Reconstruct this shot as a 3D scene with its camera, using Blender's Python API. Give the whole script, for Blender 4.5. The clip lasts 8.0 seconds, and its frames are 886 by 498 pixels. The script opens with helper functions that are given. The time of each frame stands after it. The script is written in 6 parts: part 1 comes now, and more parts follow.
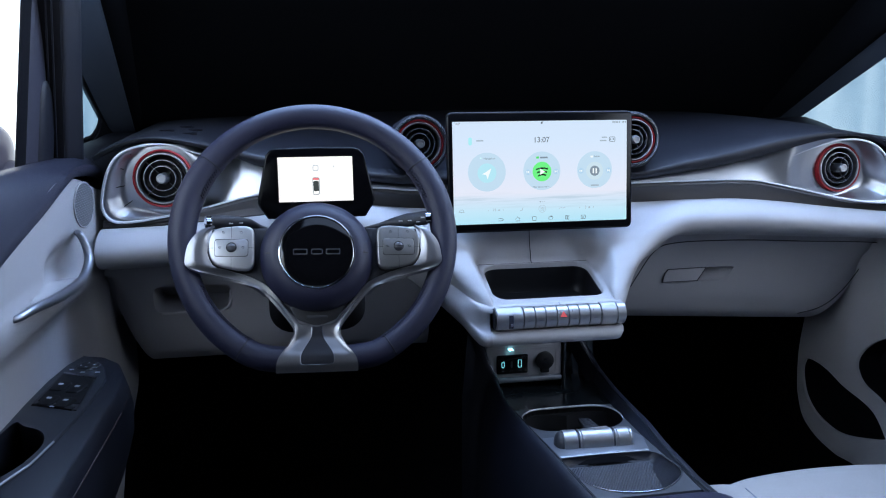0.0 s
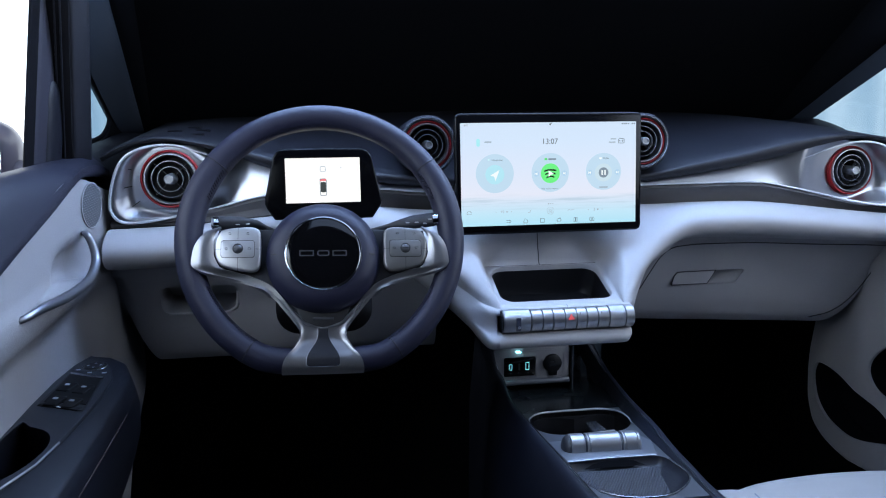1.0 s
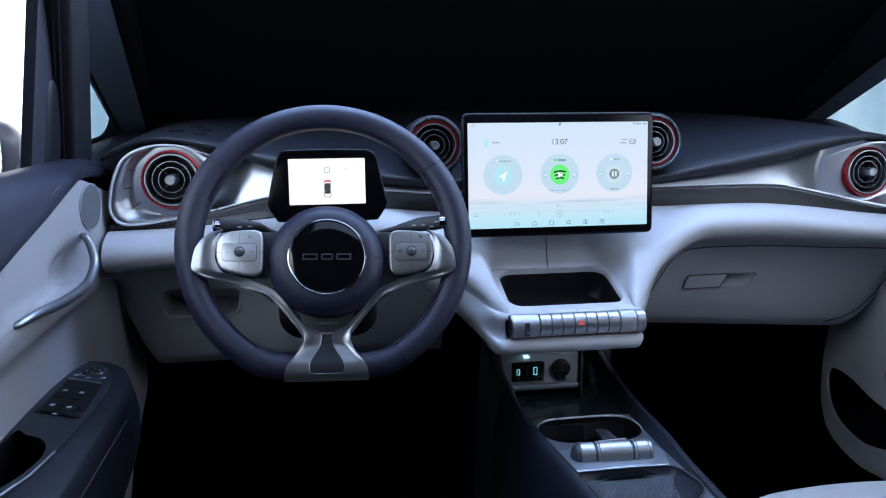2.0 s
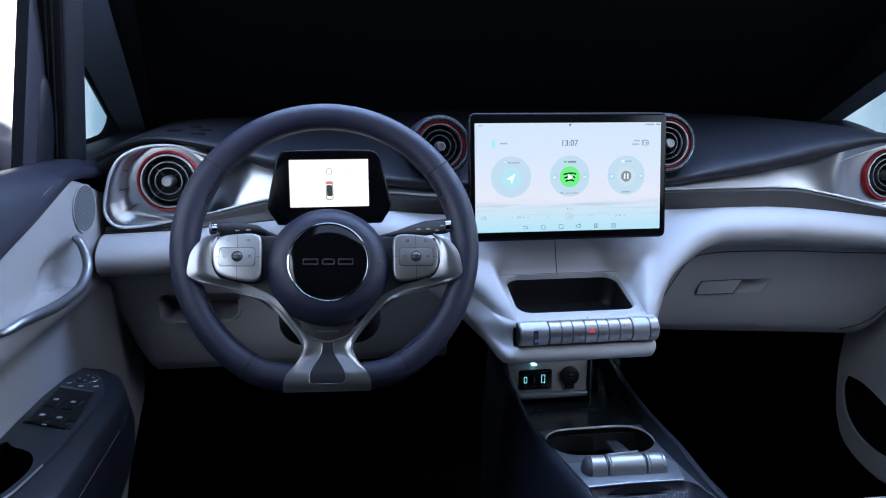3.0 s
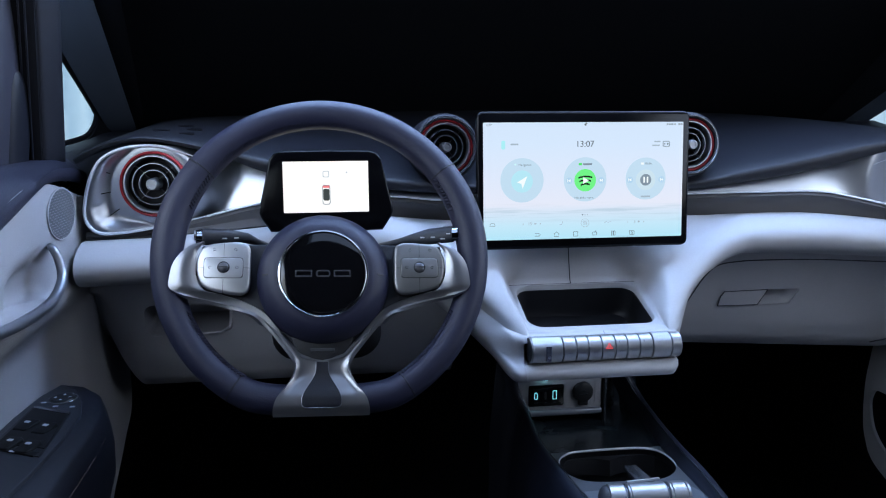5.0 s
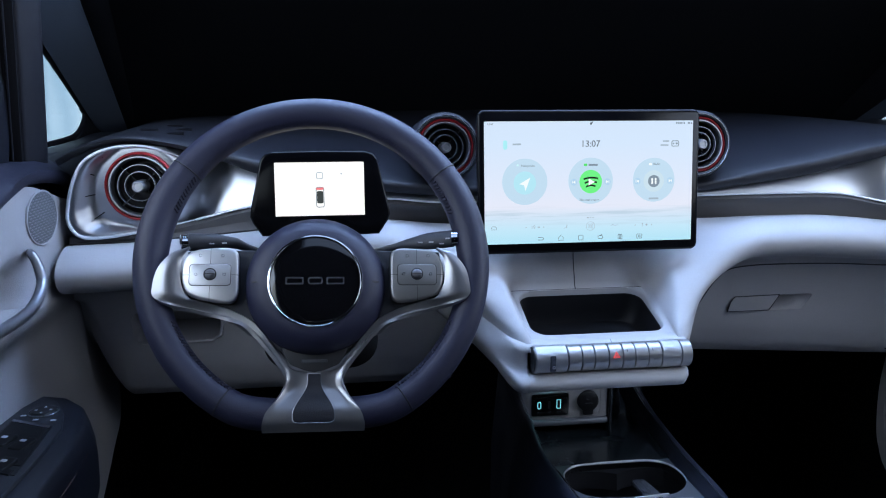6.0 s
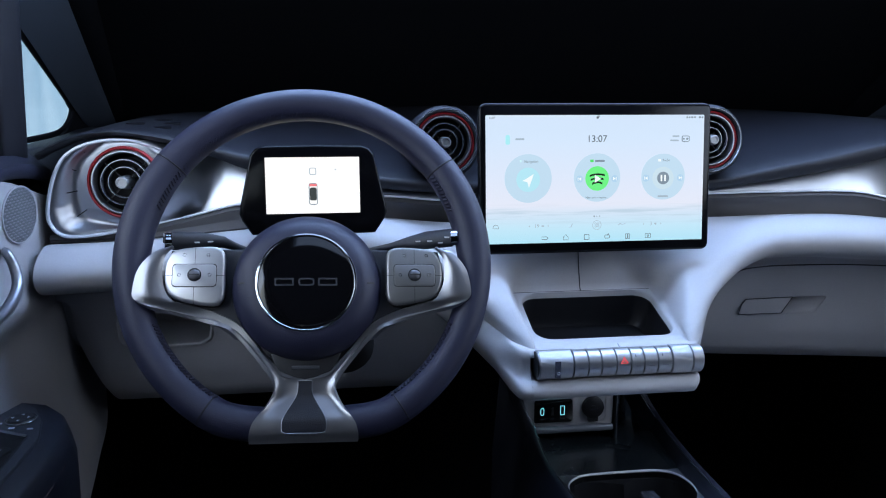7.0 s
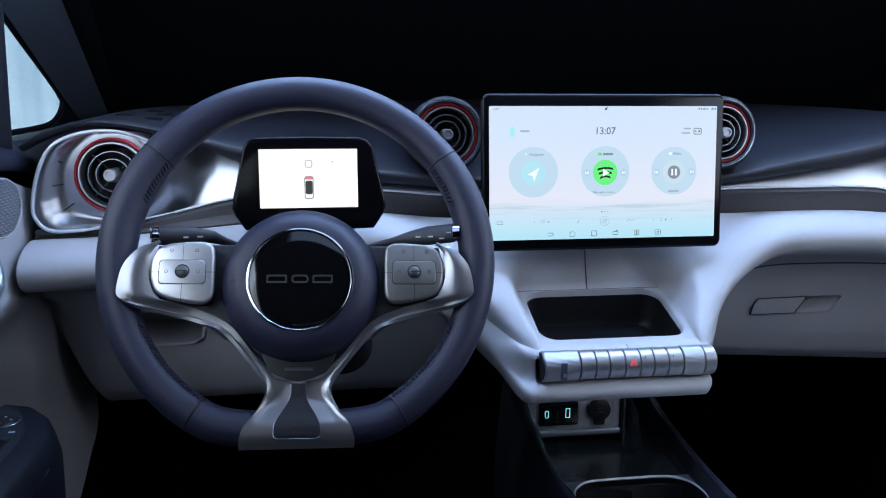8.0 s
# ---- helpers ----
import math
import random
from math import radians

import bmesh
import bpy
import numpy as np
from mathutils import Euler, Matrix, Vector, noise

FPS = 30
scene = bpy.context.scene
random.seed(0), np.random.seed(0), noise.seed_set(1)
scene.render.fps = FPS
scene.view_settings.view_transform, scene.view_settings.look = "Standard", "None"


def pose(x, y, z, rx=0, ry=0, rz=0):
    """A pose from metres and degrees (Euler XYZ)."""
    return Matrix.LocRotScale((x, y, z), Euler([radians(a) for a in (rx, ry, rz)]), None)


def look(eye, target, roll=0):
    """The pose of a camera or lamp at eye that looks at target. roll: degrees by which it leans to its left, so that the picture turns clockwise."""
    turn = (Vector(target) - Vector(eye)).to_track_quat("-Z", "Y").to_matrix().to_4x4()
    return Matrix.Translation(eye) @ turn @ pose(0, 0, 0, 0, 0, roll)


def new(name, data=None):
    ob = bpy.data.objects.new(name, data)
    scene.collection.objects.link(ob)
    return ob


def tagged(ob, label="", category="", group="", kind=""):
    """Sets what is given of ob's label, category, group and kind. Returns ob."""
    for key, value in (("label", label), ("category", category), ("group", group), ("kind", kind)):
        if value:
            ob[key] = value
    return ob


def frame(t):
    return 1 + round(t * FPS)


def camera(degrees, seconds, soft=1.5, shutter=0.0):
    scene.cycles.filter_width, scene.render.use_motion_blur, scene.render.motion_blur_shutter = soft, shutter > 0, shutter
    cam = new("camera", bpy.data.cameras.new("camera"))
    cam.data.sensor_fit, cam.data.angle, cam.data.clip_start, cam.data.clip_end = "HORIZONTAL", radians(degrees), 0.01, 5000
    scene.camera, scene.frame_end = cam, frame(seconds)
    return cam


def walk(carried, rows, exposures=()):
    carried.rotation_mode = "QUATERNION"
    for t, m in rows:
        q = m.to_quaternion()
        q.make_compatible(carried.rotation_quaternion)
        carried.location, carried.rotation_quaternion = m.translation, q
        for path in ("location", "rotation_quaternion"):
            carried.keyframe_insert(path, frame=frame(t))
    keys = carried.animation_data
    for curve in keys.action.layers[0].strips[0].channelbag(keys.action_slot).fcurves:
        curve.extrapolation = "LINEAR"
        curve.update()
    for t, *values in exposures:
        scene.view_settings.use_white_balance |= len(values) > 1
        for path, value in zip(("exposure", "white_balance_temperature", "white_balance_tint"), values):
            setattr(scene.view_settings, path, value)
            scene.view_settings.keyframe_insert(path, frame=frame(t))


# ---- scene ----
cam = camera(60.0, 8.0, soft=1.1)
PATH = [
    (0, (-0.359, -1.162, 0.917), (-0.025, 0.771, 0.529), -0.4),
    (0.5, (-0.359, -1.16, 0.918), (-0.034, 0.775, 0.53), -0.4),
    (1, (-0.355, -1.157, 0.918), (-0.045, 0.781, 0.531), -0.3),
    (1.5, (-0.353, -1.146, 0.918), (-0.052, 0.792, 0.53), -0.3),
    (3, (-0.349, -1.092, 0.915), (-0.064, 0.85, 0.53), -0.1),
    (3.5, (-0.345, -1.072, 0.914), (-0.066, 0.871, 0.529), -0.1),
    (4, (-0.343, -1.053, 0.913), (-0.067, 0.891, 0.528), -0.1),
    (4.5, (-0.341, -1.034, 0.912), (-0.067, 0.91, 0.528), -0.0),
    (6, (-0.33, -0.971, 0.907), (-0.061, 0.973, 0.526), -0.1),
    (6.5, (-0.324, -0.949, 0.905), (-0.059, 0.996, 0.521), -0.0),
    (7, (-0.323, -0.927, 0.897), (-0.054, 1.018, 0.518), 0.0),
    (7.5, (-0.32, -0.907, 0.891), (-0.053, 1.038, 0.511), 0.0),
    (8, (-0.317, -0.891, 0.887), (-0.054, 1.055, 0.505), 0.1),
]
walk(cam, [(t, look(eye, target, roll)) for t, eye, target, roll in PATH], exposures=[(0.0, 0.0), (8.0, 0.0)])

# ---- light ----
world = bpy.data.worlds.new("sky")
scene.world = world
world.use_nodes = True
wn = world.node_tree
sky = wn.nodes.new("ShaderNodeTexSky")
sky.sky_type = 'NISHITA'
sky.sun_disc = False
sky.sun_elevation = radians(35)
sky.sun_rotation = radians(120)
wn.links.new(sky.outputs[0], wn.nodes["Background"].inputs[0])
wn.nodes["Background"].inputs[1].default_value = 0.1


def window_light(name, m, size_x, size_y, power, colour):
    """Daylight that falls in through a window's opening."""
    data = bpy.data.lights.new(name, 'AREA')
    data.shape, data.size, data.size_y = 'RECTANGLE', size_x, size_y
    data.energy, data.color = power, colour
    ob = new(name, data)
    ob.matrix_world = m
    return ob


DAY = (0.385, 0.580, 1.0)
ROOM = (0.475, 0.645, 1.0)
window_light("daylight_window_left", look((-0.84, -0.50, 1.06), (-0.30, -0.36, 0.50)), 0.62, 0.36, 2.0, ROOM)
window_light("daylight_window_right", look((0.82, -0.45, 1.06), (0.10, -0.35, 0.62)), 0.80, 0.34, 2.8, (0.53, 0.665, 1.0))
window_light("daylight_roof_glass", look((0.0, -0.42, 1.285), (0.0, -0.36, 0.5)), 0.86, 0.42, 1.05, ROOM)
# Added lamp in the unseen top of the windscreen, above the black cloth.
window_light("fill_above_cloth", look((0.0, -0.010, 1.180), (0.0, -0.430, 0.400)), 1.02, 0.25, 10.3, DAY)

# ---- materials ----


def material(name, colour, rough=0.5, metal=0.0, grain=0.0, scale=200.0, mottle=0.08, coat=0.0, spec=0.5, fine=0.06):
    """A surface with variation at two scales and a fine relief."""
    m = bpy.data.materials.new(name)
    m.use_nodes = True
    nt = m.node_tree
    b = nt.nodes["Principled BSDF"]
    b.inputs["Roughness"].default_value = rough
    b.inputs["Metallic"].default_value = metal
    b.inputs["Coat Weight"].default_value = coat
    b.inputs["Coat Roughness"].default_value = 0.06
    b.inputs["Specular IOR Level"].default_value = spec
    tc = nt.nodes.new("ShaderNodeTexCoord")
    big = nt.nodes.new("ShaderNodeTexNoise")
    big.inputs["Scale"].default_value = 9.0
    big.inputs["Detail"].default_value = 4.0
    small = nt.nodes.new("ShaderNodeTexNoise")
    small.inputs["Scale"].default_value = scale
    small.inputs["Detail"].default_value = 3.0
    for n in (big, small):
        nt.links.new(tc.outputs["Object"], n.inputs["Vector"])
    mix = nt.nodes.new("ShaderNodeMath")
    mix.operation = 'MULTIPLY_ADD'
    nt.links.new(big.outputs["Fac"], mix.inputs[0])
    mix.inputs[1].default_value = mottle * 2
    mix.inputs[2].default_value = 1.0 - mottle
    mix2 = nt.nodes.new("ShaderNodeMath")
    mix2.operation = 'MULTIPLY_ADD'
    nt.links.new(small.outputs["Fac"], mix2.inputs[0])
    mix2.inputs[1].default_value = fine * 2
    mix2.inputs[2].default_value = -fine
    add = nt.nodes.new("ShaderNodeMath")
    add.operation = 'ADD'
    nt.links.new(mix.outputs[0], add.inputs[0])
    nt.links.new(mix2.outputs[0], add.inputs[1])
    sc = nt.nodes.new("ShaderNodeVectorMath")
    sc.operation = 'SCALE'
    sc.inputs[0].default_value = colour
    nt.links.new(add.outputs[0], sc.inputs["Scale"])
    nt.links.new(sc.outputs[0], b.inputs["Base Color"])
    rr = nt.nodes.new("ShaderNodeMath")
    rr.operation = 'MULTIPLY_ADD'
    nt.links.new(big.outputs["Fac"], rr.inputs[0])
    rr.inputs[1].default_value = 0.12
    rr.inputs[2].default_value = max(rough - 0.06, 0.02)
    nt.links.new(rr.outputs[0], b.inputs["Roughness"])
    if grain > 0:
        bump = nt.nodes.new("ShaderNodeBump")
        bump.inputs["Strength"].default_value = grain
        bump.inputs["Distance"].default_value = 0.0006
        vor = nt.nodes.new("ShaderNodeTexVoronoi")
        vor.inputs["Scale"].default_value = scale * 3
        nt.links.new(tc.outputs["Object"], vor.inputs["Vector"])
        nt.links.new(vor.outputs["Distance"], bump.inputs["Height"])
        nt.links.new(bump.outputs["Normal"], b.inputs["Normal"])
    return m


def glow(name, colour, strength):
    m = bpy.data.materials.new(name)
    m.use_nodes = True
    b = m.node_tree.nodes["Principled BSDF"]
    b.inputs["Base Color"].default_value = (0.01, 0.01, 0.01, 1)
    b.inputs["Roughness"].default_value = 0.25
    b.inputs["Emission Color"].default_value = (*colour, 1)
    b.inputs["Emission Strength"].default_value = strength
    return m


NAVY = material("navy_soft_plastic", (0.0100, 0.0105, 0.0160), 0.52, grain=0.35, scale=500)
NAVY_LEATHER = material("navy_leather", (0.0165, 0.0175, 0.0410), 0.50, grain=0.25, scale=350)
# Post trim with the window's light put into its paler violet grey.
POST = material("window_post_lit", (0.036, 0.035, 0.050), 0.5, grain=0.3, scale=400)
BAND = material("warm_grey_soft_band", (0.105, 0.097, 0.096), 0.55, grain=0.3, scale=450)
HIDE = material("near_black_vinyl", (0.0085, 0.0095, 0.0155), 0.45, grain=0.25, scale=350)
# Dash navy made lighter: side window light on the belt rail, put into colour.
BELT = material("navy_plastic_lit", (0.021, 0.0225, 0.040), 0.48, grain=0.3, scale=420)
PLATE = material("dark_switch_plate", (0.022, 0.024, 0.031), 0.45, grain=0.2, scale=400)
MATT = material("matt_black_plastic", (0.005, 0.005, 0.006), 0.6, spec=0.25)
CONSOLE = material("console_vinyl", (0.0125, 0.0140, 0.0230), 0.42, grain=0.25, scale=350)
DARK = material("dark_grey_plastic", (0.035, 0.037, 0.045), 0.5, grain=0.3, scale=400)
BLACK = material("black_plastic", (0.008, 0.008, 0.010), 0.5, grain=0.2, scale=300)
GLOSS = material("gloss_black", (0.004, 0.004, 0.005), 0.08, coat=0.5)
SEAL = material("black_rubber", (0.006, 0.006, 0.008), 0.85, grain=0.2, scale=300, spec=0.12)
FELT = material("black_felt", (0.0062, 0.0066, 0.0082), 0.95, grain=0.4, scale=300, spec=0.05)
CARPET = material("black_carpet", (0.0055, 0.0058, 0.0068), 0.95, grain=0.8, scale=250, spec=0.1)
GREY = material("light_grey_vinyl", (0.465, 0.455, 0.46), 0.55, grain=0.25, scale=450)
GREY_HARD = material("light_grey_plastic", (0.395, 0.385, 0.39), 0.6, grain=0.4, scale=450)
SILVER = material("satin_silver", (0.43, 0.43, 0.44), 0.40, metal=0.95, mottle=0.03, fine=0.02)
BRUSHED = material("brushed_silver", (0.72, 0.74, 0.78), 0.42, metal=0.4, mottle=0.04, fine=0.02)
BAND_SILVER = material("trim_silver", (0.46, 0.475, 0.51), 0.31, metal=0.94, mottle=0.04, fine=0.02)
SPOKE = material("spoke_silver", (0.34, 0.34, 0.355), 0.31, metal=0.85, mottle=0.03, fine=0.02)
SATIN_BLACK = material("satin_black_glass", (0.003, 0.003, 0.004), 0.16, spec=0.2)
CHROME = material("chrome", (0.80, 0.82, 0.85), 0.10, metal=1.0, mottle=0.02, fine=0.01)
SMOKED = material("smoked_silver", (0.26, 0.27, 0.30), 0.22, metal=0.85, mottle=0.10)
POD_SILVER = material("switch_silver", (0.58, 0.58, 0.59), 0.36, metal=0.85, mottle=0.03, fine=0.02)
RED = material("red_anodised", (0.29, 0.010, 0.014), 0.4, metal=0.3)
DULL = material("dull_silver", (0.32, 0.33, 0.36), 0.34, metal=0.9, mottle=0.03, fine=0.02)
SEAT = material("pale_grey_leather", (0.52, 0.49, 0.46), 0.5, grain=0.25, scale=350)
SATIN_DECK = material("pale_satin_deck", (0.30, 0.32, 0.36), 0.36, metal=0.7, mottle=0.04, fine=0.02)
GRILLE = material("speaker_grey", (0.17, 0.175, 0.18), 0.6)
PILLAR = material("blue_grey_cloth", (0.050, 0.061, 0.078), 0.9, grain=0.5, scale=500, spec=0.2)
PAINTED = material("violet_grey_paint", (0.15, 0.15, 0.21), 0.3, coat=0.5)

# ---- shapes ----


def spline(points, u):
    """A smooth curve through the points, u from 0 to 1."""
    n = len(points) - 1
    f = min(max(u, 0.0), 1.0) * n
    i = min(int(f), n - 1)
    t = f - i
    p = [Vector(points[min(max(k, 0), n)]) for k in (i - 1, i, i + 1, i + 2)]
    if i == 0:
        p[0] = 2 * p[1] - p[2]
    if i == n - 1:
        p[3] = 2 * p[2] - p[1]
    return 0.5 * (2 * p[1] + (p[2] - p[0]) * t + (2 * p[0] - 5 * p[1] + 4 * p[2] - p[3]) * t * t + (3 * p[1] - p[0] - 3 * p[2] + p[3]) * t ** 3)


def ring_spline(points, count):
    """A closed smooth loop of count points."""
    n = len(points)
    out = []
    for k in range(count):
        f = k * n / count
        i, t = int(f), k * n / count - int(f)
        p = [Vector(points[(i + d) % n]) for d in (-1, 0, 1, 2)]
        out.append(0.5 * (2 * p[1] + (p[2] - p[0]) * t + (2 * p[0] - 5 * p[1] + 4 * p[2] - p[3]) * t * t + (3 * p[1] - p[0] - 3 * p[2] + p[3]) * t ** 3))
    return out


def along_x(points, x):
    """The place on a lengthwise line of the dashboard at the given x."""
    if x <= points[0][0]:
        return Vector((x, *points[0][1:]))
    if x >= points[-1][0]:
        return Vector((x, *points[-1][1:]))
    for a in range(len(points) - 1):
        if points[a][0] <= x <= points[a + 1][0]:
            break
    p0, p1, p2, p3 = (Vector(points[min(max(k, 0), len(points) - 1)]) for k in (a - 1, a, a + 1, a + 2))
    h = p2.x - p1.x
    t = (x - p1.x) / h
    m1 = (p2 - p0) / max(p2.x - p0.x, 1e-6) * h
    m2 = (p3 - p1) / max(p3.x - p1.x, 1e-6) * h
    q = (2 * t ** 3 - 3 * t * t + 1) * p1 + (t ** 3 - 2 * t * t + t) * m1 + (3 * t * t - 2 * t ** 3) * p2 + (t ** 3 - t * t) * m2
    return Vector((x, q.y, q.z))


def smooth(a, b, v):
    t = min(max((v - a) / (b - a), 0.0), 1.0)
    return t * t * (3 - 2 * t)


def grid(rows, closed_v=False, closed_u=False, caps=False):
    """A bmesh skin over rows of points."""
    bm = bmesh.new()
    vs = [[bm.verts.new(p) for p in r] for r in rows]
    nu, nv = len(vs), len(vs[0])
    for i in range(nu if closed_u else nu - 1):
        for j in range(nv if closed_v else nv - 1):
            a, b = vs[i], vs[(i + 1) % nu]
            bm.faces.new((a[j], a[(j + 1) % nv], b[(j + 1) % nv], b[j]))
    if caps:
        bm.faces.new(vs[0])
        bm.faces.new(reversed(vs[-1]))
    bmesh.ops.recalc_face_normals(bm, faces=bm.faces)
    return bm


def tube(path, radius, sides=12, closed=False, flat=1.0):
    """A round bar along a path; radius is a number or a function of 0 to 1."""
    n = len(path)
    rows = []
    path = [Vector(p) for p in path]
    side = None
    for i, p in enumerate(path):
        a, b = (path[(i - 1) % n], path[(i + 1) % n]) if closed else (path[max(i - 1, 0)], path[min(i + 1, n - 1)])
        d = (b - a).normalized()
        if side is None:
            side = d.orthogonal().normalized()
        side = (side - d * side.dot(d)).normalized()
        up = d.cross(side)
        r = radius(i / (n - 1)) if callable(radius) else radius
        rows.append([p + r * (math.cos(k * math.tau / sides) * side + flat * math.sin(k * math.tau / sides) * up) for k in range(sides)])
    return grid(rows, closed_v=True, closed_u=closed, caps=not closed)


def lathe(profile, sides=48, m=None):
    """A turned shape round local z from (radius, height) pairs, bottom to top."""
    rows = [[(r * math.cos(k * math.tau / sides), r * math.sin(k * math.tau / sides), h) for k in range(sides)] for r, h in profile]
    bm = grid(rows, closed_v=True)
    bmesh.ops.remove_doubles(bm, verts=bm.verts, dist=1e-6)
    if m is not None:
        bm.transform(m)
    return bm


def slab(outline, depth, m=None, bevel=0.0, segments=3, both=False):
    """A plate cut to an outline in local xy, from z = -depth to 0, with a rounded front edge."""
    bm = bmesh.new()
    face = bm.faces.new([bm.verts.new((p[0], p[1], 0.0)) for p in outline])
    if face.normal.z < 0:
        face.normal_flip()
    bm.normal_update()
    if face.normal.z < 0:
        bmesh.ops.reverse_faces(bm, faces=[face])
    got = bmesh.ops.extrude_face_region(bm, geom=[face])
    bmesh.ops.translate(bm, verts=[v for v in got["geom"] if isinstance(v, bmesh.types.BMVert)], vec=(0, 0, -depth))
    bmesh.ops.recalc_face_normals(bm, faces=bm.faces)
    if bevel > 0:
        edges = [e for e in bm.edges if all(abs(v.co.z) < 1e-7 for v in e.verts) or (both and all(abs(v.co.z + depth) < 1e-7 for v in e.verts))]
        bmesh.ops.bevel(bm, geom=edges, offset=bevel, segments=segments, profile=0.5, affect='EDGES', clamp_overlap=True)
    if m is not None:
        bm.transform(m)
    return bm


def rounded(w, h, r, steps=6, cx=0.0, cy=0.0):
    """A rounded rectangle's outline."""
    out = []
    for sx, sy, a in ((1, 1, 0), (-1, 1, 90), (-1, -1, 180), (1, -1, 270)):
        for k in range(steps + 1):
            t = radians(a + 90 * k / steps)
            out.append((cx + sx * (w / 2 - r) + r * math.cos(t), cy + sy * (h / 2 - r) + r * math.sin(t)))
    return out


def box(x0, x1, y0, y1, z0, z1, bevel=0.0, segments=3):
    bm = bmesh.new()
    bmesh.ops.create_cube(bm, size=1.0)
    bm.transform(Matrix.Translation(((x0 + x1) / 2, (y0 + y1) / 2, (z0 + z1) / 2)) @ Matrix.Diagonal((x1 - x0, y1 - y0, z1 - z0, 1)))
    if bevel > 0:
        bmesh.ops.bevel(bm, geom=list(bm.edges), offset=bevel, segments=segments, profile=0.5, affect='EDGES')
    return bm


def merged(*parts):
    """Several shapes as one bmesh."""
    out = bmesh.new()
    for bm in parts:
        me = bpy.data.meshes.new("tmp")
        bm.to_mesh(me)
        out.from_mesh(me)
        bpy.data.meshes.remove(me)
        bm.free()
    return out


def cut(bm, *holes):
    """The shape with the other shapes taken out of it."""
    base = bpy.data.objects.new("cut_base", bpy.data.meshes.new("cut_base"))
    bm.to_mesh(base.data)
    scene.collection.objects.link(base)
    tools = []
    for h in holes:
        bmesh.ops.recalc_face_normals(h, faces=h.faces)
        tool = bpy.data.objects.new("cut_tool", bpy.data.meshes.new("cut_tool"))
        h.to_mesh(tool.data)
        h.free()
        scene.collection.objects.link(tool)
        mod = base.modifiers.new("cut", 'BOOLEAN')
        mod.operation, mod.object, mod.solver = 'DIFFERENCE', tool, 'EXACT'
        tools.append(tool)
    got = bpy.data.meshes.new_from_object(base.evaluated_get(bpy.context.evaluated_depsgraph_get()))
    bm.clear()
    bm.from_mesh(got)
    for ob in (base, *tools):
        me = ob.data
        bpy.data.objects.remove(ob)
        bpy.data.meshes.remove(me)
    bpy.data.meshes.remove(got)
    return bm


def thick(bm, amount):
    bmesh.ops.recalc_face_normals(bm, faces=bm.faces)
    bmesh.ops.solidify(bm, geom=list(bm.faces), thickness=amount)
    bmesh.ops.recalc_face_normals(bm, faces=bm.faces)
    return bm


def words(body, size, m, depth=0.0002, align='CENTER'):
    """Lettering as a thin raised mesh."""
    cu = bpy.data.curves.new("words", 'FONT')
    cu.body, cu.size, cu.align_x, cu.align_y, cu.extrude = body, size, align, 'CENTER', depth
    ob = bpy.data.objects.new("words", cu)
    scene.collection.objects.link(ob)
    got = bpy.data.meshes.new_from_object(ob.evaluated_get(bpy.context.evaluated_depsgraph_get()))
    bm = bmesh.new()
    bm.from_mesh(got)
    bm.transform(m)
    bpy.data.objects.remove(ob)
    bpy.data.curves.remove(cu)
    bpy.data.meshes.remove(got)
    return bm


def annulus(r0, r1, depth, m, sides=48):
    """A flat ring with a little depth."""
    return lathe([(r0, -depth), (r0, 0), (r1, 0), (r1, -depth), (r0, -depth)], sides, m)


def frame_line(outline, width, depth, m):
    """A thin raised line that follows a closed outline."""
    n = len(outline)
    c = Vector((sum(p[0] for p in outline) / n, sum(p[1] for p in outline) / n))
    inner = []
    for i in range(n):
        a, b, p = Vector(outline[i - 1][:2]), Vector(outline[(i + 1) % n][:2]), Vector(outline[i][:2])
        d = (b - a).normalized()
        q = Vector((-d.y, d.x))
        if q.dot(c - p) < 0:
            q = -q
        inner.append(p + q * width)
    rows = [[m @ Vector((*Vector(p[:2]), 0)) for p in outline], [m @ Vector((*p, 0)) for p in inner], [m @ Vector((*p, -depth)) for p in inner], [m @ Vector((*Vector(p[:2]), -depth)) for p in outline]]
    return grid(rows, closed_v=True, closed_u=True)


def mesh_of(name, bm, mat, angle=40):
    me = bpy.data.meshes.new(name)
    bm.to_mesh(me)
    bm.free()
    me.materials.append(mat)
    for p in me.polygons:
        p.use_smooth = True
    me.set_sharp_from_angle(angle=radians(angle))
    return me


def thing(name, label, category, at=(0, 0, 0), group="", kind=""):
    ob = new(name)
    ob.empty_display_size = 0.02
    ob.location = at
    return tagged(ob, label, category, group, kind)


def part(name, bm, mat, parent=None, label="", angle=40):
    """One mesh object in world coordinates, under a thing or a part."""
    ob = new(name, mesh_of(name, bm, mat, angle))
    if parent is not None:
        base, up = Vector(), parent
        while up is not None:
            base += up.location
            up = up.parent
        ob.parent = parent
        ob.location = -base if base.length else (0, 0, 0)
    if label:
        ob["label"] = label
    return ob


def solo(name, bm, mat, label, category, kind="", angle=40):
    """A thing that is one mesh."""
    return tagged(new(name, mesh_of(name, bm, mat, angle)), label, category, kind=kind)

# ---- cabin shell ----
solo("floor", box(-0.80, 0.80, -2.3, 0.75, -0.06, 0.0), CARPET, "black carpeted car floor", "floor", "structure")
solo("bulkhead", box(-0.80, 0.80, 0.62, 0.66, 0.0, 0.885), CARPET, "black footwell bulkhead behind the dashboard", "bulkhead", "structure")
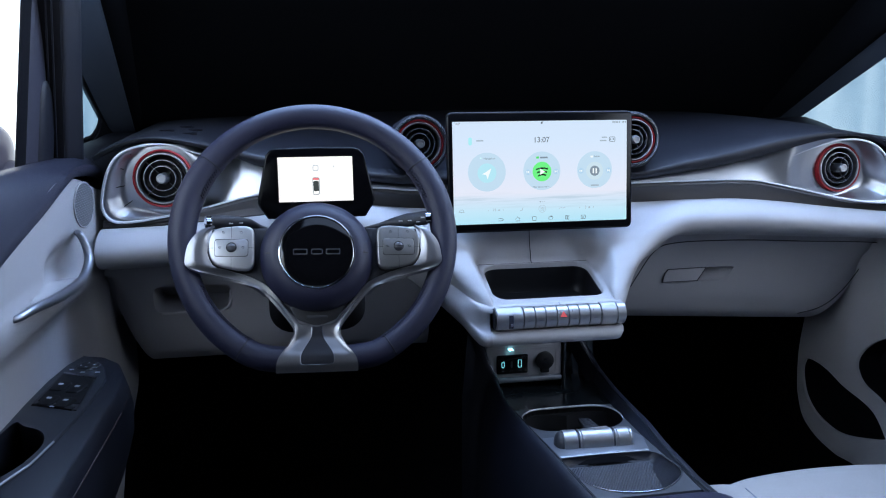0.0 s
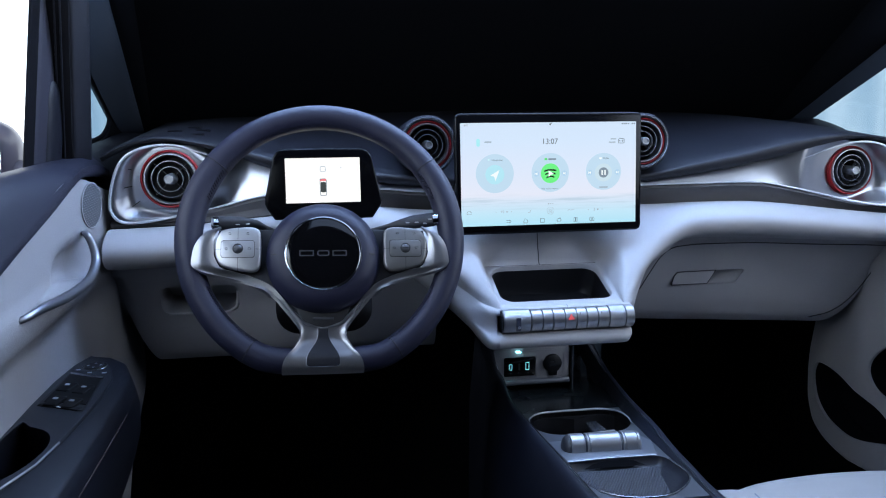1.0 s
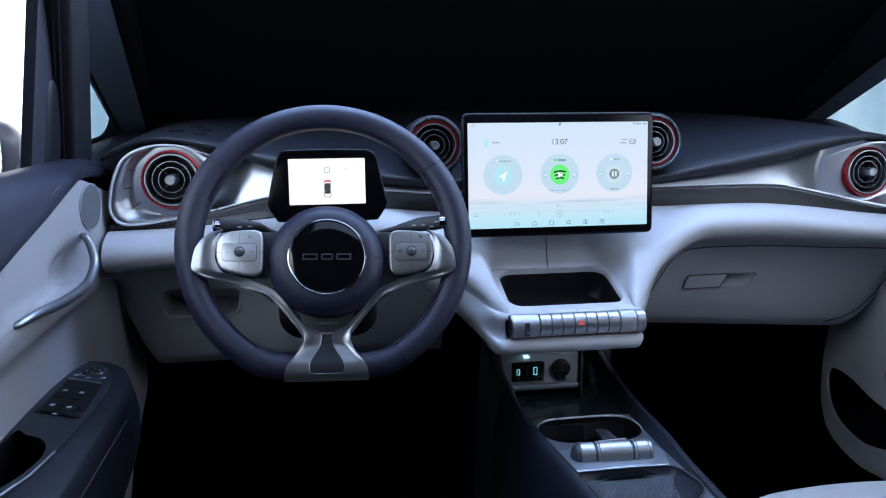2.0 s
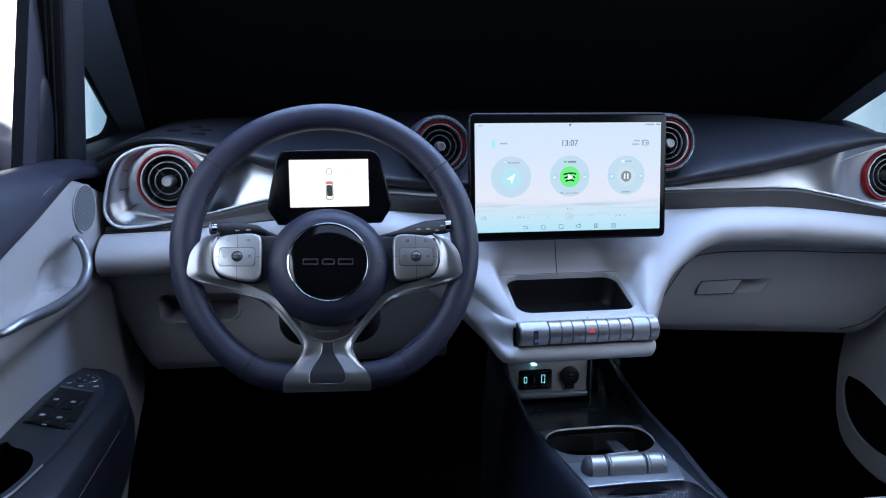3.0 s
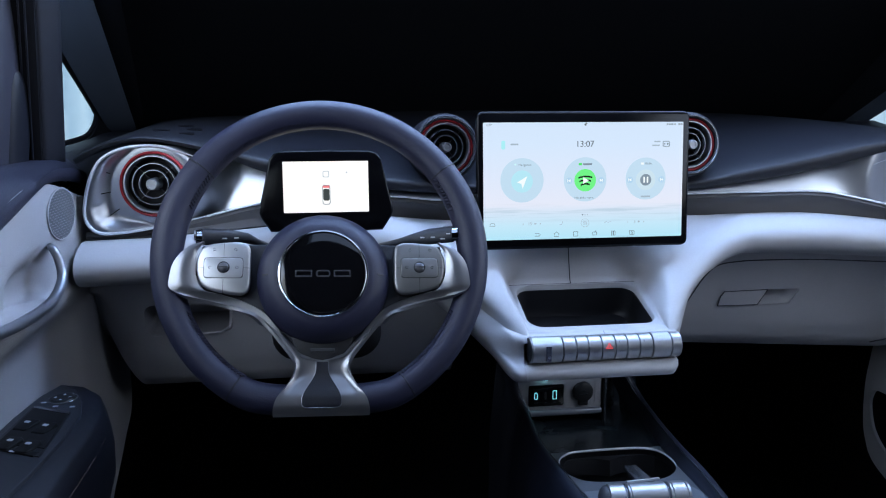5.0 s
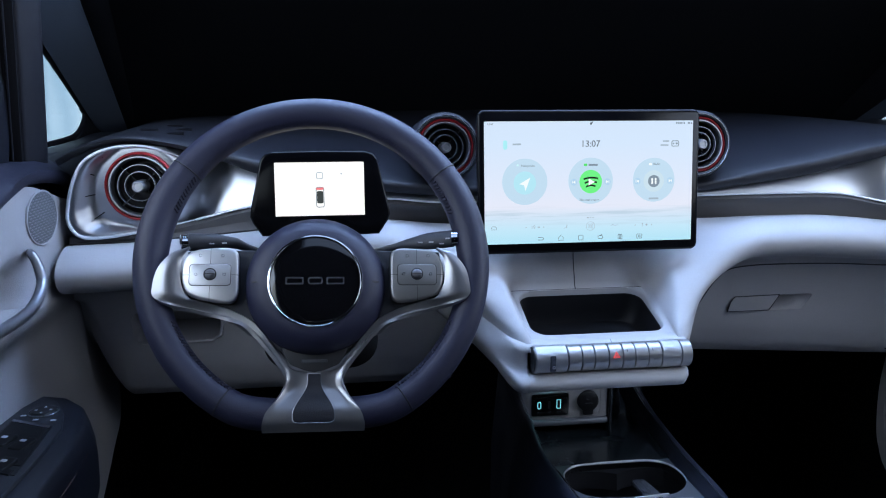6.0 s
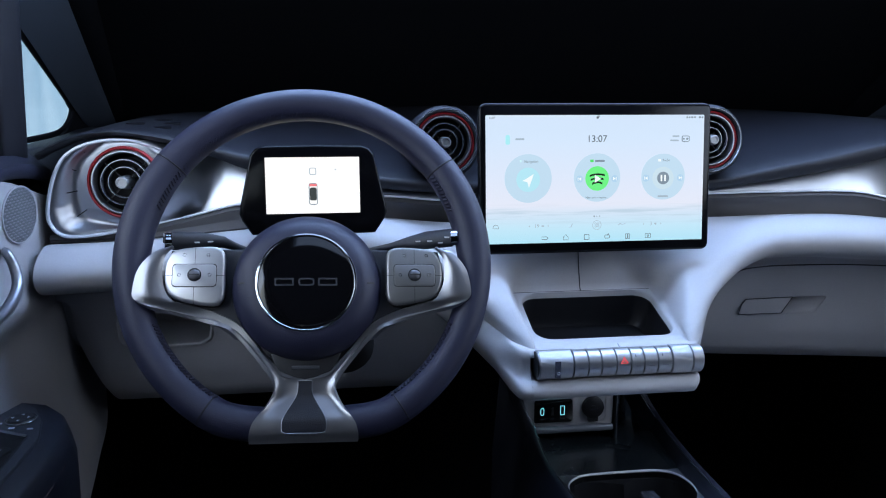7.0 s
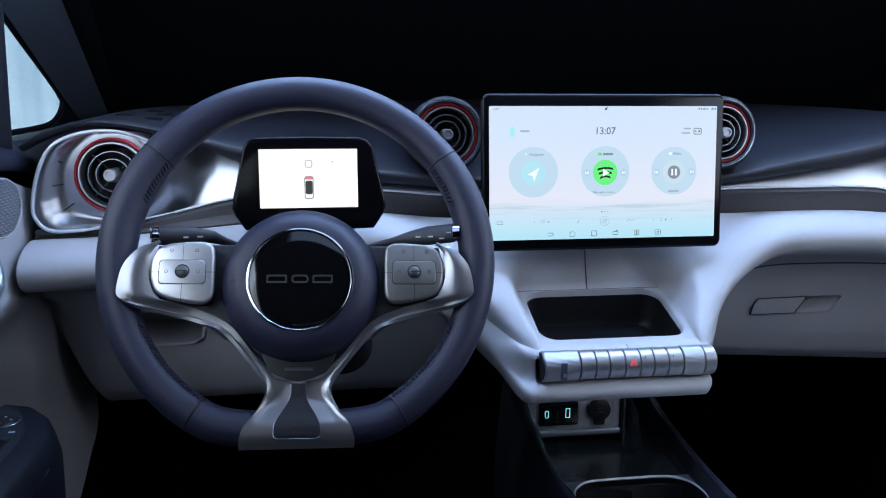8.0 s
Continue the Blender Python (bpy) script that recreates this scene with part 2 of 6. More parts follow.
# Unseen wall, added so that no light enters from behind.
solo("rear_closure", box(-0.80, 0.80, -2.30, -2.26, 0.0, 1.25), FELT, "unseen dark wall added to close off the rear", "wall", "structure")

sides = []
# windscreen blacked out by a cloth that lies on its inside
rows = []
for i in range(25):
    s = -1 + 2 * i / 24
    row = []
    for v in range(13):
        # Above this, out of view, the windscreen is left open for the added lamp.
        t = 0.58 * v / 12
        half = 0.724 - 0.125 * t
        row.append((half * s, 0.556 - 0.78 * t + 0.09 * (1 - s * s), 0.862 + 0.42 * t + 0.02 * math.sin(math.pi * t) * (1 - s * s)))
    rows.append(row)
for s in (-1, 1):
    base, lean, wide = (0.468, 1.08, 0.62) if s < 0 else (0.456, 1.02, 0.28)
    edge = []
    for k in range(-2, 26):
        t = k / 24
        a = Vector((0.748 - 0.11 * t, base - lean * t, 0.862 + 0.42 * t))
        b = Vector((0.722 - 0.125 * t, 0.562 - 0.78 * t, 0.864 + 0.42 * t))
        c = a.lerp(b, wide)
        edge.append([(s * (c.x - 0.006), c.y, c.z + 0.004), (s * (c.x - 0.026), c.y + 0.004, c.z + 0.004), (s * (c.x - 0.036), (c.y + b.y) / 2, c.z + 0.004), (s * (b.x - 0.028), b.y, b.z), (s * (b.x - 0.06), b.y + 0.03, b.z)])
    sides.append(edge)
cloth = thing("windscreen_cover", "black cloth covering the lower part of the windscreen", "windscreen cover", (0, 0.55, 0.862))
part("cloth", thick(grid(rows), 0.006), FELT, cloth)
# Black strip over the inner part of each pillar.
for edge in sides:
    part("side_strip", grid(edge), FELT, cloth, "black strip along the windscreen pillar", angle=60)
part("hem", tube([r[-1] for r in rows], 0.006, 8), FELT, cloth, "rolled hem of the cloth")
# headliner with the opening of the glass roof
lining = merged(box(-0.66, 0.66, -0.20, -0.08, 1.272, 1.30, 0.004), box(-0.66, 0.66, -2.30, -0.66, 1.272, 1.30, 0.004), box(-0.66, -0.45, -0.66, -0.20, 1.272, 1.30, 0.004), box(0.45, 0.66, -0.66, -0.20, 1.272, 1.30, 0.004))
solo("ceiling", lining, FELT, "black fabric headliner round a glass roof", "ceiling", "structure")
for s in (-1, 1):
    solo("kick_panel", box(min(s * 0.745, s * 0.765), max(s * 0.745, s * 0.765), 0.18, 0.64, 0.0, 0.80), CARPET, "black carpeted footwell side", "panel", "structure")
    solo("outer_side", box(min(s * 0.775, s * 0.785), max(s * 0.775, s * 0.785), -2.30, 0.66, -0.05, 0.60), CARPET, "dark inner side of the car body", "wall", "structure")
    # Unseen panel behind the front doors, added to block light from the rear.
    solo("rear_light_block", box(min(s * 0.70, s * 0.72), max(s * 0.70, s * 0.72), -2.30, -0.95, 0.60, 1.30), FELT, "added unseen panel that blocks light from the rear side", "wall", "structure")
# ---- dashboard lines, from the driver's end to the passenger's ----
LIP = [(-0.7093, 0.0069, 0.7971), (-0.6682, 0.0151, 0.836), (-0.6323, 0.0233, 0.8555), (-0.5913, 0.0325, 0.8638), (-0.5376, 0.0407, 0.8577), (-0.4923, 0.0376, 0.847), (-0.4272, 0.0331, 0.8318),
       (-0.3, 0.047, 0.808), (-0.19, 0.055, 0.795), (0.0, 0.06, 0.79), (0.177, 0.055, 0.792), (0.274, 0.048, 0.81), (0.352, 0.04, 0.825), (0.428, 0.031, 0.843),
       (0.504, 0.019, 0.855), (0.56, 0.01, 0.853), (0.61, 0.0, 0.84), (0.65, -0.01, 0.81), (0.7, -0.02, 0.78)]
UPPER = [(-0.7093, 0.0171, 0.7765), (-0.6734, 0.0274, 0.8227), (-0.6375, 0.0335, 0.8432), (-0.6067, 0.0407, 0.8535), (-0.5667, 0.0479, 0.8535), (-0.5176, 0.0505, 0.8436), (-0.4724, 0.0468, 0.8291),
         (-0.4272, 0.0422, 0.8128), (-0.3, 0.056, 0.791), (-0.195, 0.064, 0.779), (0.0, 0.068, 0.775), (0.181, 0.065, 0.778), (0.241, 0.061, 0.786), (0.32, 0.054, 0.798),
         (0.398, 0.045, 0.814), (0.455, 0.037, 0.829), (0.512, 0.028, 0.843), (0.55, 0.022, 0.846), (0.6, 0.012, 0.834), (0.65, 0.0, 0.79)]
LOWER = [(-0.7093, 0.0171, 0.7458), (-0.6477, 0.0325, 0.7396), (-0.6169, 0.0376, 0.7386), (-0.5749, 0.0458, 0.7427), (-0.5176, 0.0505, 0.7538), (-0.4424, 0.0438, 0.7714), (-0.35, 0.05, 0.778),
         (-0.256, 0.06, 0.776), (-0.195, 0.064, 0.77), (0.0, 0.068, 0.768), (0.182, 0.065, 0.772), (0.281, 0.057, 0.774), (0.385, 0.046, 0.774), (0.433, 0.04, 0.766),
         (0.501, 0.03, 0.751), (0.56, 0.02, 0.739), (0.623, 0.008, 0.734), (0.68, -0.004, 0.733)]
PADTOP = [(-0.7093, 0.0017, 0.7304), (-0.6518, 0.0151, 0.7293), (-0.5718, 0.0305, 0.7293), (-0.4424, 0.0298, 0.7392), (-0.3, 0.05, 0.748), (-0.195, 0.062, 0.743), (0.0, 0.066, 0.738),
          (0.183, 0.063, 0.737), (0.263, 0.057, 0.74), (0.363, 0.047, 0.741), (0.443, 0.037, 0.735), (0.522, 0.025, 0.726), (0.625, 0.006, 0.717), (0.7, -0.01, 0.714)]
XS = [-0.666 + 1.346 * i / 96 for i in range(97)]


def skin(a, b, count, bulge=0.0, xs=XS, back=0.0):
    """A band of the dashboard between two of its lines."""
    rows = []
    for x in xs:
        p, q = along_x(a, x), along_x(b, x)
        n = Vector((0, -(p.z - q.z), -(q.y - p.y)))
        n = n.normalized() if n.length > 1e-6 else Vector((0, -1, 0))
        if n.y > 0:
            n = -n
        rows.append([p.lerp(q, v / count) + n * (bulge * math.sin(math.pi * v / count)) for v in range(count + 1)])
    return rows


dash = thing("dashboard", "two-tone dashboard, navy top above a light grey padded band", "dashboard", (0, 0.2, 0.55), kind="structure")
# navy top, falling from the windscreen to its lip
rows = []
for x in XS:
    e = along_x(LIP, x)
    far = Vector((x, 0.60 + 0.03 * (1 - (x / 0.7) ** 2), 0.893 - 0.022 * (x / 0.7) ** 2))
    row = []
    for v in range(17):
        t = v / 16
        p = far.lerp(e, t)
        p.z += 0.016 * math.sin(math.pi * t) * (0.4 + 0.6 * t) * (1 - 0.85 * (x / 0.7) ** 2)
        row.append(p)
    u = along_x(UPPER, x)
    low = u + Vector((0, -0.010, 0.003))
    row += [e + Vector((0, -0.003, -0.0025)), e.lerp(low, 0.5) + Vector((0, -0.0035, 0)), low, low + Vector((0, 0.003, -0.002)), u + Vector((0, 0.004, 0.001))]
    rows.append(row)
part("dash_top", grid(rows), NAVY, dash, "navy soft-touch plastic top", angle=60)
BEZEL_L = [(-0.66, 0.0192, 0.7694), (-0.6508, 0.0212, 0.8094), (-0.6344, 0.0233, 0.836), (-0.6046, 0.0294, 0.8494), (-0.5667, 0.0376, 0.8504), (-0.5292, 0.0424, 0.8383), (-0.4724, 0.0397, 0.822),
           (-0.4201, 0.0372, 0.8019), (-0.4, 0.038, 0.789), (-0.4424, 0.0378, 0.7734), (-0.5176, 0.0423, 0.7548), (-0.5749, 0.0376, 0.7437), (-0.6169, 0.0274, 0.7386), (-0.6436, 0.0222, 0.7396),
           (-0.6559, 0.0192, 0.7499)]
BEZEL_R = [(0.398, 0.040, 0.785), (0.425, 0.036, 0.800), (0.460, 0.030, 0.817), (0.512, 0.022, 0.836), (0.550, 0.016, 0.842), (0.581, 0.010, 0.837), (0.603, 0.005, 0.822), (0.622, 0.0, 0.795),
           (0.640, -0.004, 0.762), (0.628, -0.003, 0.737), (0.590, 0.004, 0.735), (0.545, 0.014, 0.741), (0.501, 0.022, 0.751), (0.450, 0.031, 0.764), (0.415, 0.038, 0.774)]


def rim_at(rim, cx, cz, x, z):
    """The point of a vent's rim in the direction of (x, z) from the vent's centre."""
    dx, dz = x - cx, z - cz
    for p, q in zip(rim, rim[1:] + rim[:1]):
        ex, ez = q[0] - p[0], q[2] - p[2]
        det = dx * -ez + ex * dz
        if abs(det) < 1e-12:
            continue
        s = ((p[0] - cx) * -ez + ex * (p[2] - cz)) / det
        t = (dx * (p[2] - cz) - dz * (p[0] - cx)) / det
        if s > 0 and -1e-6 <= t <= 1 + 1e-6:
            return Vector(p).lerp(Vector(q), t)
    return Vector((x, 0.03, z))


RIM_L = [tuple(spline(BEZEL_L + BEZEL_L[:1], i / 90)) for i in range(90)]
RIM_R = [tuple(spline(BEZEL_R + BEZEL_R[:1], i / 90)) for i in range(90)]
band_x = [-0.664 + 1.308 * i / 440 for i in range(441)]
rows = skin(UPPER, LOWER, 40, 0.001, band_x)
for r in rows:
    rise = r[0].z - r[-1].z
    for k, q in enumerate(r):
        # round each end vent the band sinks into a bowl, which ends at the vent's rim
        (vx, vy, vz), rim = ((-0.5749, 0.0335, 0.8012), RIM_L) if q.x < 0 else ((0.547, 0.036, 0.792), RIM_R)
        off = math.hypot(q.x - vx, q.z - vz)
        if q.x > 0:
            q.y += 0.42 * rise * (1 - k / 40) * (1 - smooth(0.17, 0.09, off))
        else:
            q.y += 0.40 * rise * (1 - k / 40) * (1 - smooth(0.115, 0.07, off)) + 0.125 * max(0.0, min(0.15, -0.36 - q.x)) * smooth(-0.57, -0.51, q.x)
        if off > 0.20 or off < 1e-5:
            continue
        e = rim_at(rim, vx, vz, q.x, q.z)
        reach = math.hypot(e.x - vx, e.z - vz)
        outer = smooth(-0.035, 0.02, (q.x - vx) * math.copysign(1, vx))
        if off > reach * 0.985 and outer > 0:
            q.x, q.z = q.x + (vx + (e.x - vx) * 0.985 - q.x) * outer, q.z + (vz + (e.z - vz) * 0.985 - q.z) * outer
            off = math.hypot(q.x - vx, q.z - vz)
        q.y += (e.y + 0.002 - q.y) * outer * smooth(0.6 * reach, reach, off)
        inner = min(0.047, 0.96 * reach)
        w = smooth(max(inner + 0.014, min(0.098, 0.97 * reach + 0.03 * (1 - outer))), inner, off)
        q.y += (vy + 0.006 - q.y) * w + 0.003 * math.sin(math.pi * w) + (0.05 if off < 0.037 else 0.0)
part("trim_band", grid(rows), BAND_SILVER, dash, "brushed silver trim band", angle=60)
part("trim_line", tube([along_x(LOWER, x) + Vector((0, -0.001, 0)) for x in band_x if -0.515 < x < 0.505], 0.0015, 8), BRUSHED, dash, "bright chrome line")
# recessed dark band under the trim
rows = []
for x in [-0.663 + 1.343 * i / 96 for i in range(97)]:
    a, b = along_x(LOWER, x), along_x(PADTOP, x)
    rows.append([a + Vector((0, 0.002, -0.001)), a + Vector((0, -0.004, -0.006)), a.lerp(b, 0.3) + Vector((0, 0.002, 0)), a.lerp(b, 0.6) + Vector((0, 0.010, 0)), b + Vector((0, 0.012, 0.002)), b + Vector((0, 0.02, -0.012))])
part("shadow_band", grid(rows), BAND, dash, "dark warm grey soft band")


# light grey pad, which runs down into the two arms of the centre stack
PAD = [(0.012, 0.0), (-0.008, 0.001), (-0.030, -0.006), (-0.046, -0.018), (-0.050, -0.032), (-0.042, -0.045), (-0.025, -0.053), (0.0, -0.058), (0.03, -0.066)]
ARM = [(0.06, 0.740), (0.040, 0.722), (0.018, 0.702), (-0.004, 0.683), (-0.024, 0.665), (-0.044, 0.648), (-0.060, 0.633), (-0.075, 0.620), (-0.086, 0.606)]
TRAY = [(0.062, 0.742), (0.061, 0.714), (0.056, 0.684), (0.049, 0.661), (0.0424, 0.6462), (0.016, 0.638), (-0.014, 0.629), (-0.046, 0.619), (-0.070, 0.611)]
ARM_IN, ARM_MID, ARM_OUT, PAD_IN = 0.094, 0.118, 0.128, 0.27


def pad_point(x, v):
    """The pad's surface; v runs from its top edge to its lower edge."""
    top = along_x(PADTOP, x)
    d = spline([(0, *p) for p in PAD], v)
    pad = Vector((x, top.y + d.y, top.z + d.z * (1 - 0.22 * smooth(0.38, 0.64, x))))
    ax = abs(x)
    if ax >= PAD_IN:
        return pad
    arm = spline([(0, *p) for p in ARM], v)
    tray = spline([(0, *p) for p in TRAY], v)
    first, middle = ARM_IN - 0.064 * smooth(0.50, 0.12, v), ARM_MID + 0.045 * smooth(0.50, 0.12, v)
    if ax <= first:
        return Vector((x, tray.y, tray.z))
    if ax < middle:
        w = smooth(first, middle, ax)
        return Vector((x - 0.020 * smooth(0.4, 1.0, v) * w * math.copysign(1, x), tray.y + (arm.y - tray.y) * w, tray.z + (arm.z - tray.z) * w))
    e = 0.45 + 0.35 * (1 - v)
    w = 1 - ((smooth(middle, PAD_IN, ax) + 0.05) ** e - 0.05 ** e) / (1.05 ** e - 0.05 ** e)
    inwards = 0.020 * smooth(0.4, 1.0, v) * w * math.copysign(1, x)
    return Vector((x - inwards, pad.y + (arm.y - pad.y) * w, pad.z + (arm.z - pad.z) * w))


def pad_columns(x0, x1, count, v1=1.0, steps=24):
    return [[pad_point(x0 + (x1 - x0) * i / count, v1 * k / steps) for k in range(steps + 1)] for i in range(count + 1)]


pads = []
for s in (-1, 1):
    pads.append(grid(pad_columns(s * ARM_IN, s * PAD_IN, 44)))
    pads.append(grid(pad_columns(s * PAD_IN, -0.662 if s < 0 else 0.685, 40)))
pads.append(grid(pad_columns(-ARM_IN, ARM_IN, 24, 0.5, 12)))
# rounded corners round the tray's mouth
TM = pose(0.0015, -0.011, 0.6295, 17.4, 0, 0)
mouth = rounded(0.1810, 0.108, 0.022, 8)
square = []
for px, py in mouth:
    k = min(0.0975 / max(abs(px), 1e-6), (0.056 if py > 0 else 0.0617) / max(abs(py), 1e-6))
    square.append((px * k - 0.0015, py * k))
pads.append(grid([[TM @ Vector((*q, -0.0006)) for q in square], [TM @ Vector((*q, 0.0)) for q in mouth], [TM @ Vector((q[0] * 0.985, q[1] * 0.98, -0.003)) for q in mouth], [TM @ Vector((q[0] * 0.975, q[1] * 0.965, -0.009)) for q in mouth]], closed_v=True))
bm = merged(*pads)
bmesh.ops.remove_doubles(bm, verts=bm.verts, dist=1e-5)
part("pad", bm, GREY, dash, "light grey padded vinyl band with a centre seam", angle=75)
TRAY_IN = [[TM @ Vector((q[0] * k, q[1] * k * 0.99, h)) for q in mouth] for k, h in ((0.975, -0.008), (0.965, -0.030), (0.95, -0.046), (0.90, -0.052), (0.45, -0.053), (0.02, -0.053))]
part("tray", grid(TRAY_IN, closed_v=True), BLACK, dash, "black open storage tray")
part("centre_seam", tube([pad_point(-0.002, v / 40) + Vector((0, -0.0002, 0)) for v in range(21)], 0.0007, 6), DARK, dash, "fine sewn seam")
# flank that closes the passenger-side arm from below
for s in (1,):
    top, low = [], []
    for i in range(25):
        t = i / 24
        x = s * (PAD_IN + (0.112 - PAD_IN) * t)
        top.append(pad_point(x, 1.0))
        low.append(Vector((s * (0.20 - (0.085 if s < 0 else 0.103) * t), 0.11 - 0.19 * t ** 1.3, 0.615 - 0.062 * t)))
    rows = [[a.lerp(b, v / 8) + Vector(((-0.012 if s < 0 else 0.003) * math.sin(math.pi * v / 8), -0.006 * math.sin(math.pi * v / 8), 0)) for v in range(9)] for a, b in zip(top, low)]
    part("arm_flank", grid(rows), GREY, dash, angle=70)
# lower panels
def lower_profile(x, bottom, depth):
    top = along_x(PADTOP, x).z
    if x < 0:
        b = min(bottom + 0.13 * max(0.0, (-x - 0.63) / 0.06) ** 1.6, top - 0.172)
    else:
        b = min(bottom - 0.005 - 0.065 * (x - 0.22) + 0.075 * max(0.0, (x - 0.59) / 0.09) ** 2.2, top - 0.185)
    return [(depth - 0.03, top - 0.045), (depth - 0.004, top - 0.066), (depth + 0.004, top - 0.085), (depth + 0.020, b + 0.080), (depth + 0.031, b + 0.045), (depth + 0.047, b + 0.019), (depth + 0.080, b + 0.004), (depth + 0.20, b)]


def lower_y(x, z, bottom, depth):
    p = lower_profile(x, bottom, depth)
    for (y0, z0), (y1, z1) in zip(p, p[1:]):
        if z1 <= z <= z0:
            return y0 + (y1 - y0) * (z0 - z) / max(z0 - z1, 1e-6)
    return p[-1][0]


def lower_panel(x0, x1, bottom, depth, nx=40, nz=28):
    rows = []
    for i in range(nx + 1):
        x = x0 + (x1 - x0) * i / nx
        rows.append([spline([(x, *q) for q in lower_profile(x, bottom, depth)], k / nz) for k in range(nz + 1)])
    return rows


def within(x, y, loop):
    """Whether a place lies inside a closed outline."""
    inside = False
    for n in range(len(loop)):
        (x0, y0), (x1, y1) = loop[n - 1], loop[n]
        if (y0 > y) != (y1 > y) and x < (x1 - x0) * (y - y0) / (y1 - y0) + x0:
            inside = not inside
    return inside


LEFT_LOW, RIGHT_LOW = (0.478, 0.080), (0.508, 0.092)
def opened(bm, m, outline, reach=0.02):
    """The skin with an outline, drawn in the plane of m, cut out of it."""
    back = m.inverted()
    dead = []
    for f in bm.faces:
        c = back @ f.calc_center_median()
        if abs(c.z) < reach and within(c.x, c.y, outline):
            dead.append(f)
    bmesh.ops.delete(bm, geom=dead, context='FACES')
    rim = [Vector(outline[n - 1]).lerp(Vector(outline[n]), k / 24) for n in range(len(outline)) for k in range(24)]
    for v in bm.verts:
        if v.is_boundary:
            q = back @ v.co
            p = min(rim, key=lambda r: (r - q.xy).length)
            if (p - q.xy).length < 0.005:
                v.co = m @ Vector((p.x, p.y, q.z))
    return bm


PM = pose(-0.553, lower_y(-0.553, 0.6005, *LEFT_LOW) + 0.004, 0.6005, 96, 0, 0)
POCKET = rounded(0.122, 0.0455, 0.012, 4)
part("lower_panel", thick(opened(grid(lower_panel(-0.694, -0.165, *LEFT_LOW, 160, 90)), PM, POCKET), -0.004), GREY_HARD, dash, "light grey lower panel with a pocket", angle=50)
part("pocket", grid([[PM @ Vector((q[0] * k, q[1] * k + rise, h)) for q in POCKET] for k, rise, h in ((1.0, 0.0, 0.003), (1.0, 0.0, -0.010), (0.99, 0.004, -0.070), (0.02, 0.004, -0.071))], closed_v=True), GREY_HARD, dash, "deep card pocket")
part("pocket_lip", tube([PM @ Vector((*q, 0.004)) for q in [(-0.050, -0.0235), (0.02, -0.0235), (0.044, -0.0225), (0.056, -0.014), (0.059, 0.0), (0.059, 0.012)]], 0.0022, 8), GREY, dash)

GM = pose(0.371, lower_y(0.371, 0.5975, *RIGHT_LOW) + 0.004, 0.5975, 97, 0, 0)
SCOOP = [(-0.0380, -0.0135), (0.0170, -0.0125), (0.0325, 0.0105), (0.0320, 0.0125), (-0.0220, 0.0125)]
part("glovebox", thick(opened(grid(lower_panel(0.15, 0.692, *RIGHT_LOW, 170, 90)), GM, SCOOP), -0.004), GREY_HARD, dash, "light grey glovebox front with a flush handle", angle=50)
rows = []
for i in range(-1, 18):
    u = min(max(i / 16, 0.0), 1.0)
    row = []
    for k in range(-1, 12):
        v = min(max(k / 10, 0.0), 1.0)
        sunk = -0.0006 if i in (-1, 17) or k in (-1, 11) else 0.001 + 0.034 * (1 - u ** 1.6) * smooth(-0.05, 0.75, v)
        row.append(GM @ Vector((-0.0385 + 0.0165 * v + u * (0.0565 - 0.0020 * v), -0.0137 + 0.0264 * v, 0.0040 - sunk)))
    rows.append(row)
part("handle_well", grid(rows), GREY_HARD, dash, "finger scoop beside the handle", angle=35)
hy = lower_y(0.30, 0.596, *RIGHT_LOW)
HM = pose(0.302, hy - 0.0032, 0.596, 97, 0, 0)
paddle = [(-0.037, -0.0115), (0.030, -0.0115), (0.044, 0.0125), (-0.028, 0.0115), (-0.034, 0.004)]
part("handle", slab(paddle, 0.006, HM @ Matrix.Translation((0, 0, 0.0006)), 0.001), GREY_HARD, dash, "flush glovebox handle")
part("handle_gap", frame_line([(q[0] * 1.03, q[1] * 1.08) for q in paddle], 0.0007, 0.002, HM @ Matrix.Translation((0, 0, 0.0004))), DARK, dash)
seam = [(0.204, 0.579), (0.217, 0.607), (0.233, 0.637), (0.252, 0.655), (0.285, 0.6605), (0.33, 0.6615), (0.42, 0.6600), (0.52, 0.6545), (0.61, 0.6505), (0.672, 0.646), (0.686, 0.640), (0.686, 0.625), (0.667, 0.589), (0.637, 0.548), (0.598, 0.514), (0.560, 0.502)]
line = []
for k in range(120):
    q = spline([(a, 0, b) for a, b in seam], k / 119)
    line.append((q.x, lower_y(q.x, q.z, *RIGHT_LOW) - 0.0056, q.z))
part("glovebox_seam", tube(line, 0.0010, 6), DARK, dash, "dark gap round the glovebox lid")

# nose of the centre stack, with the round bar of switches let into it
prof = [(-0.064, 0.6105), (-0.072, 0.6115), (-0.084, 0.6095), (-0.0895, 0.605), (-0.090, 0.601), (-0.078, 0.599), (-0.072, 0.592), (-0.074, 0.580), (-0.082, 0.5745), (-0.097, 0.574), (-0.107, 0.5715), (-0.1115, 0.565), (-0.108, 0.557), (-0.096, 0.5515), (-0.06, 0.548), (0.06, 0.546)]
rows = []
for i in range(41):
    x = -0.1045 + 0.2085 * i / 40
    b = smooth(0.092, 0.1040, x)
    row = []
    for n, (y, z) in enumerate(prof):
        low = smooth(8, 11, n)
        back = 0.012 * b * b * low
        row.append((x, y + back * (1 if y < -0.06 else 0.3), z + 0.010 * b * b * smooth(11, 13, n)))
    rows.append(row)
part("stack_nose", grid(rows, caps=True), GREY, dash, "light grey rounded nose of the centre stack", angle=60)
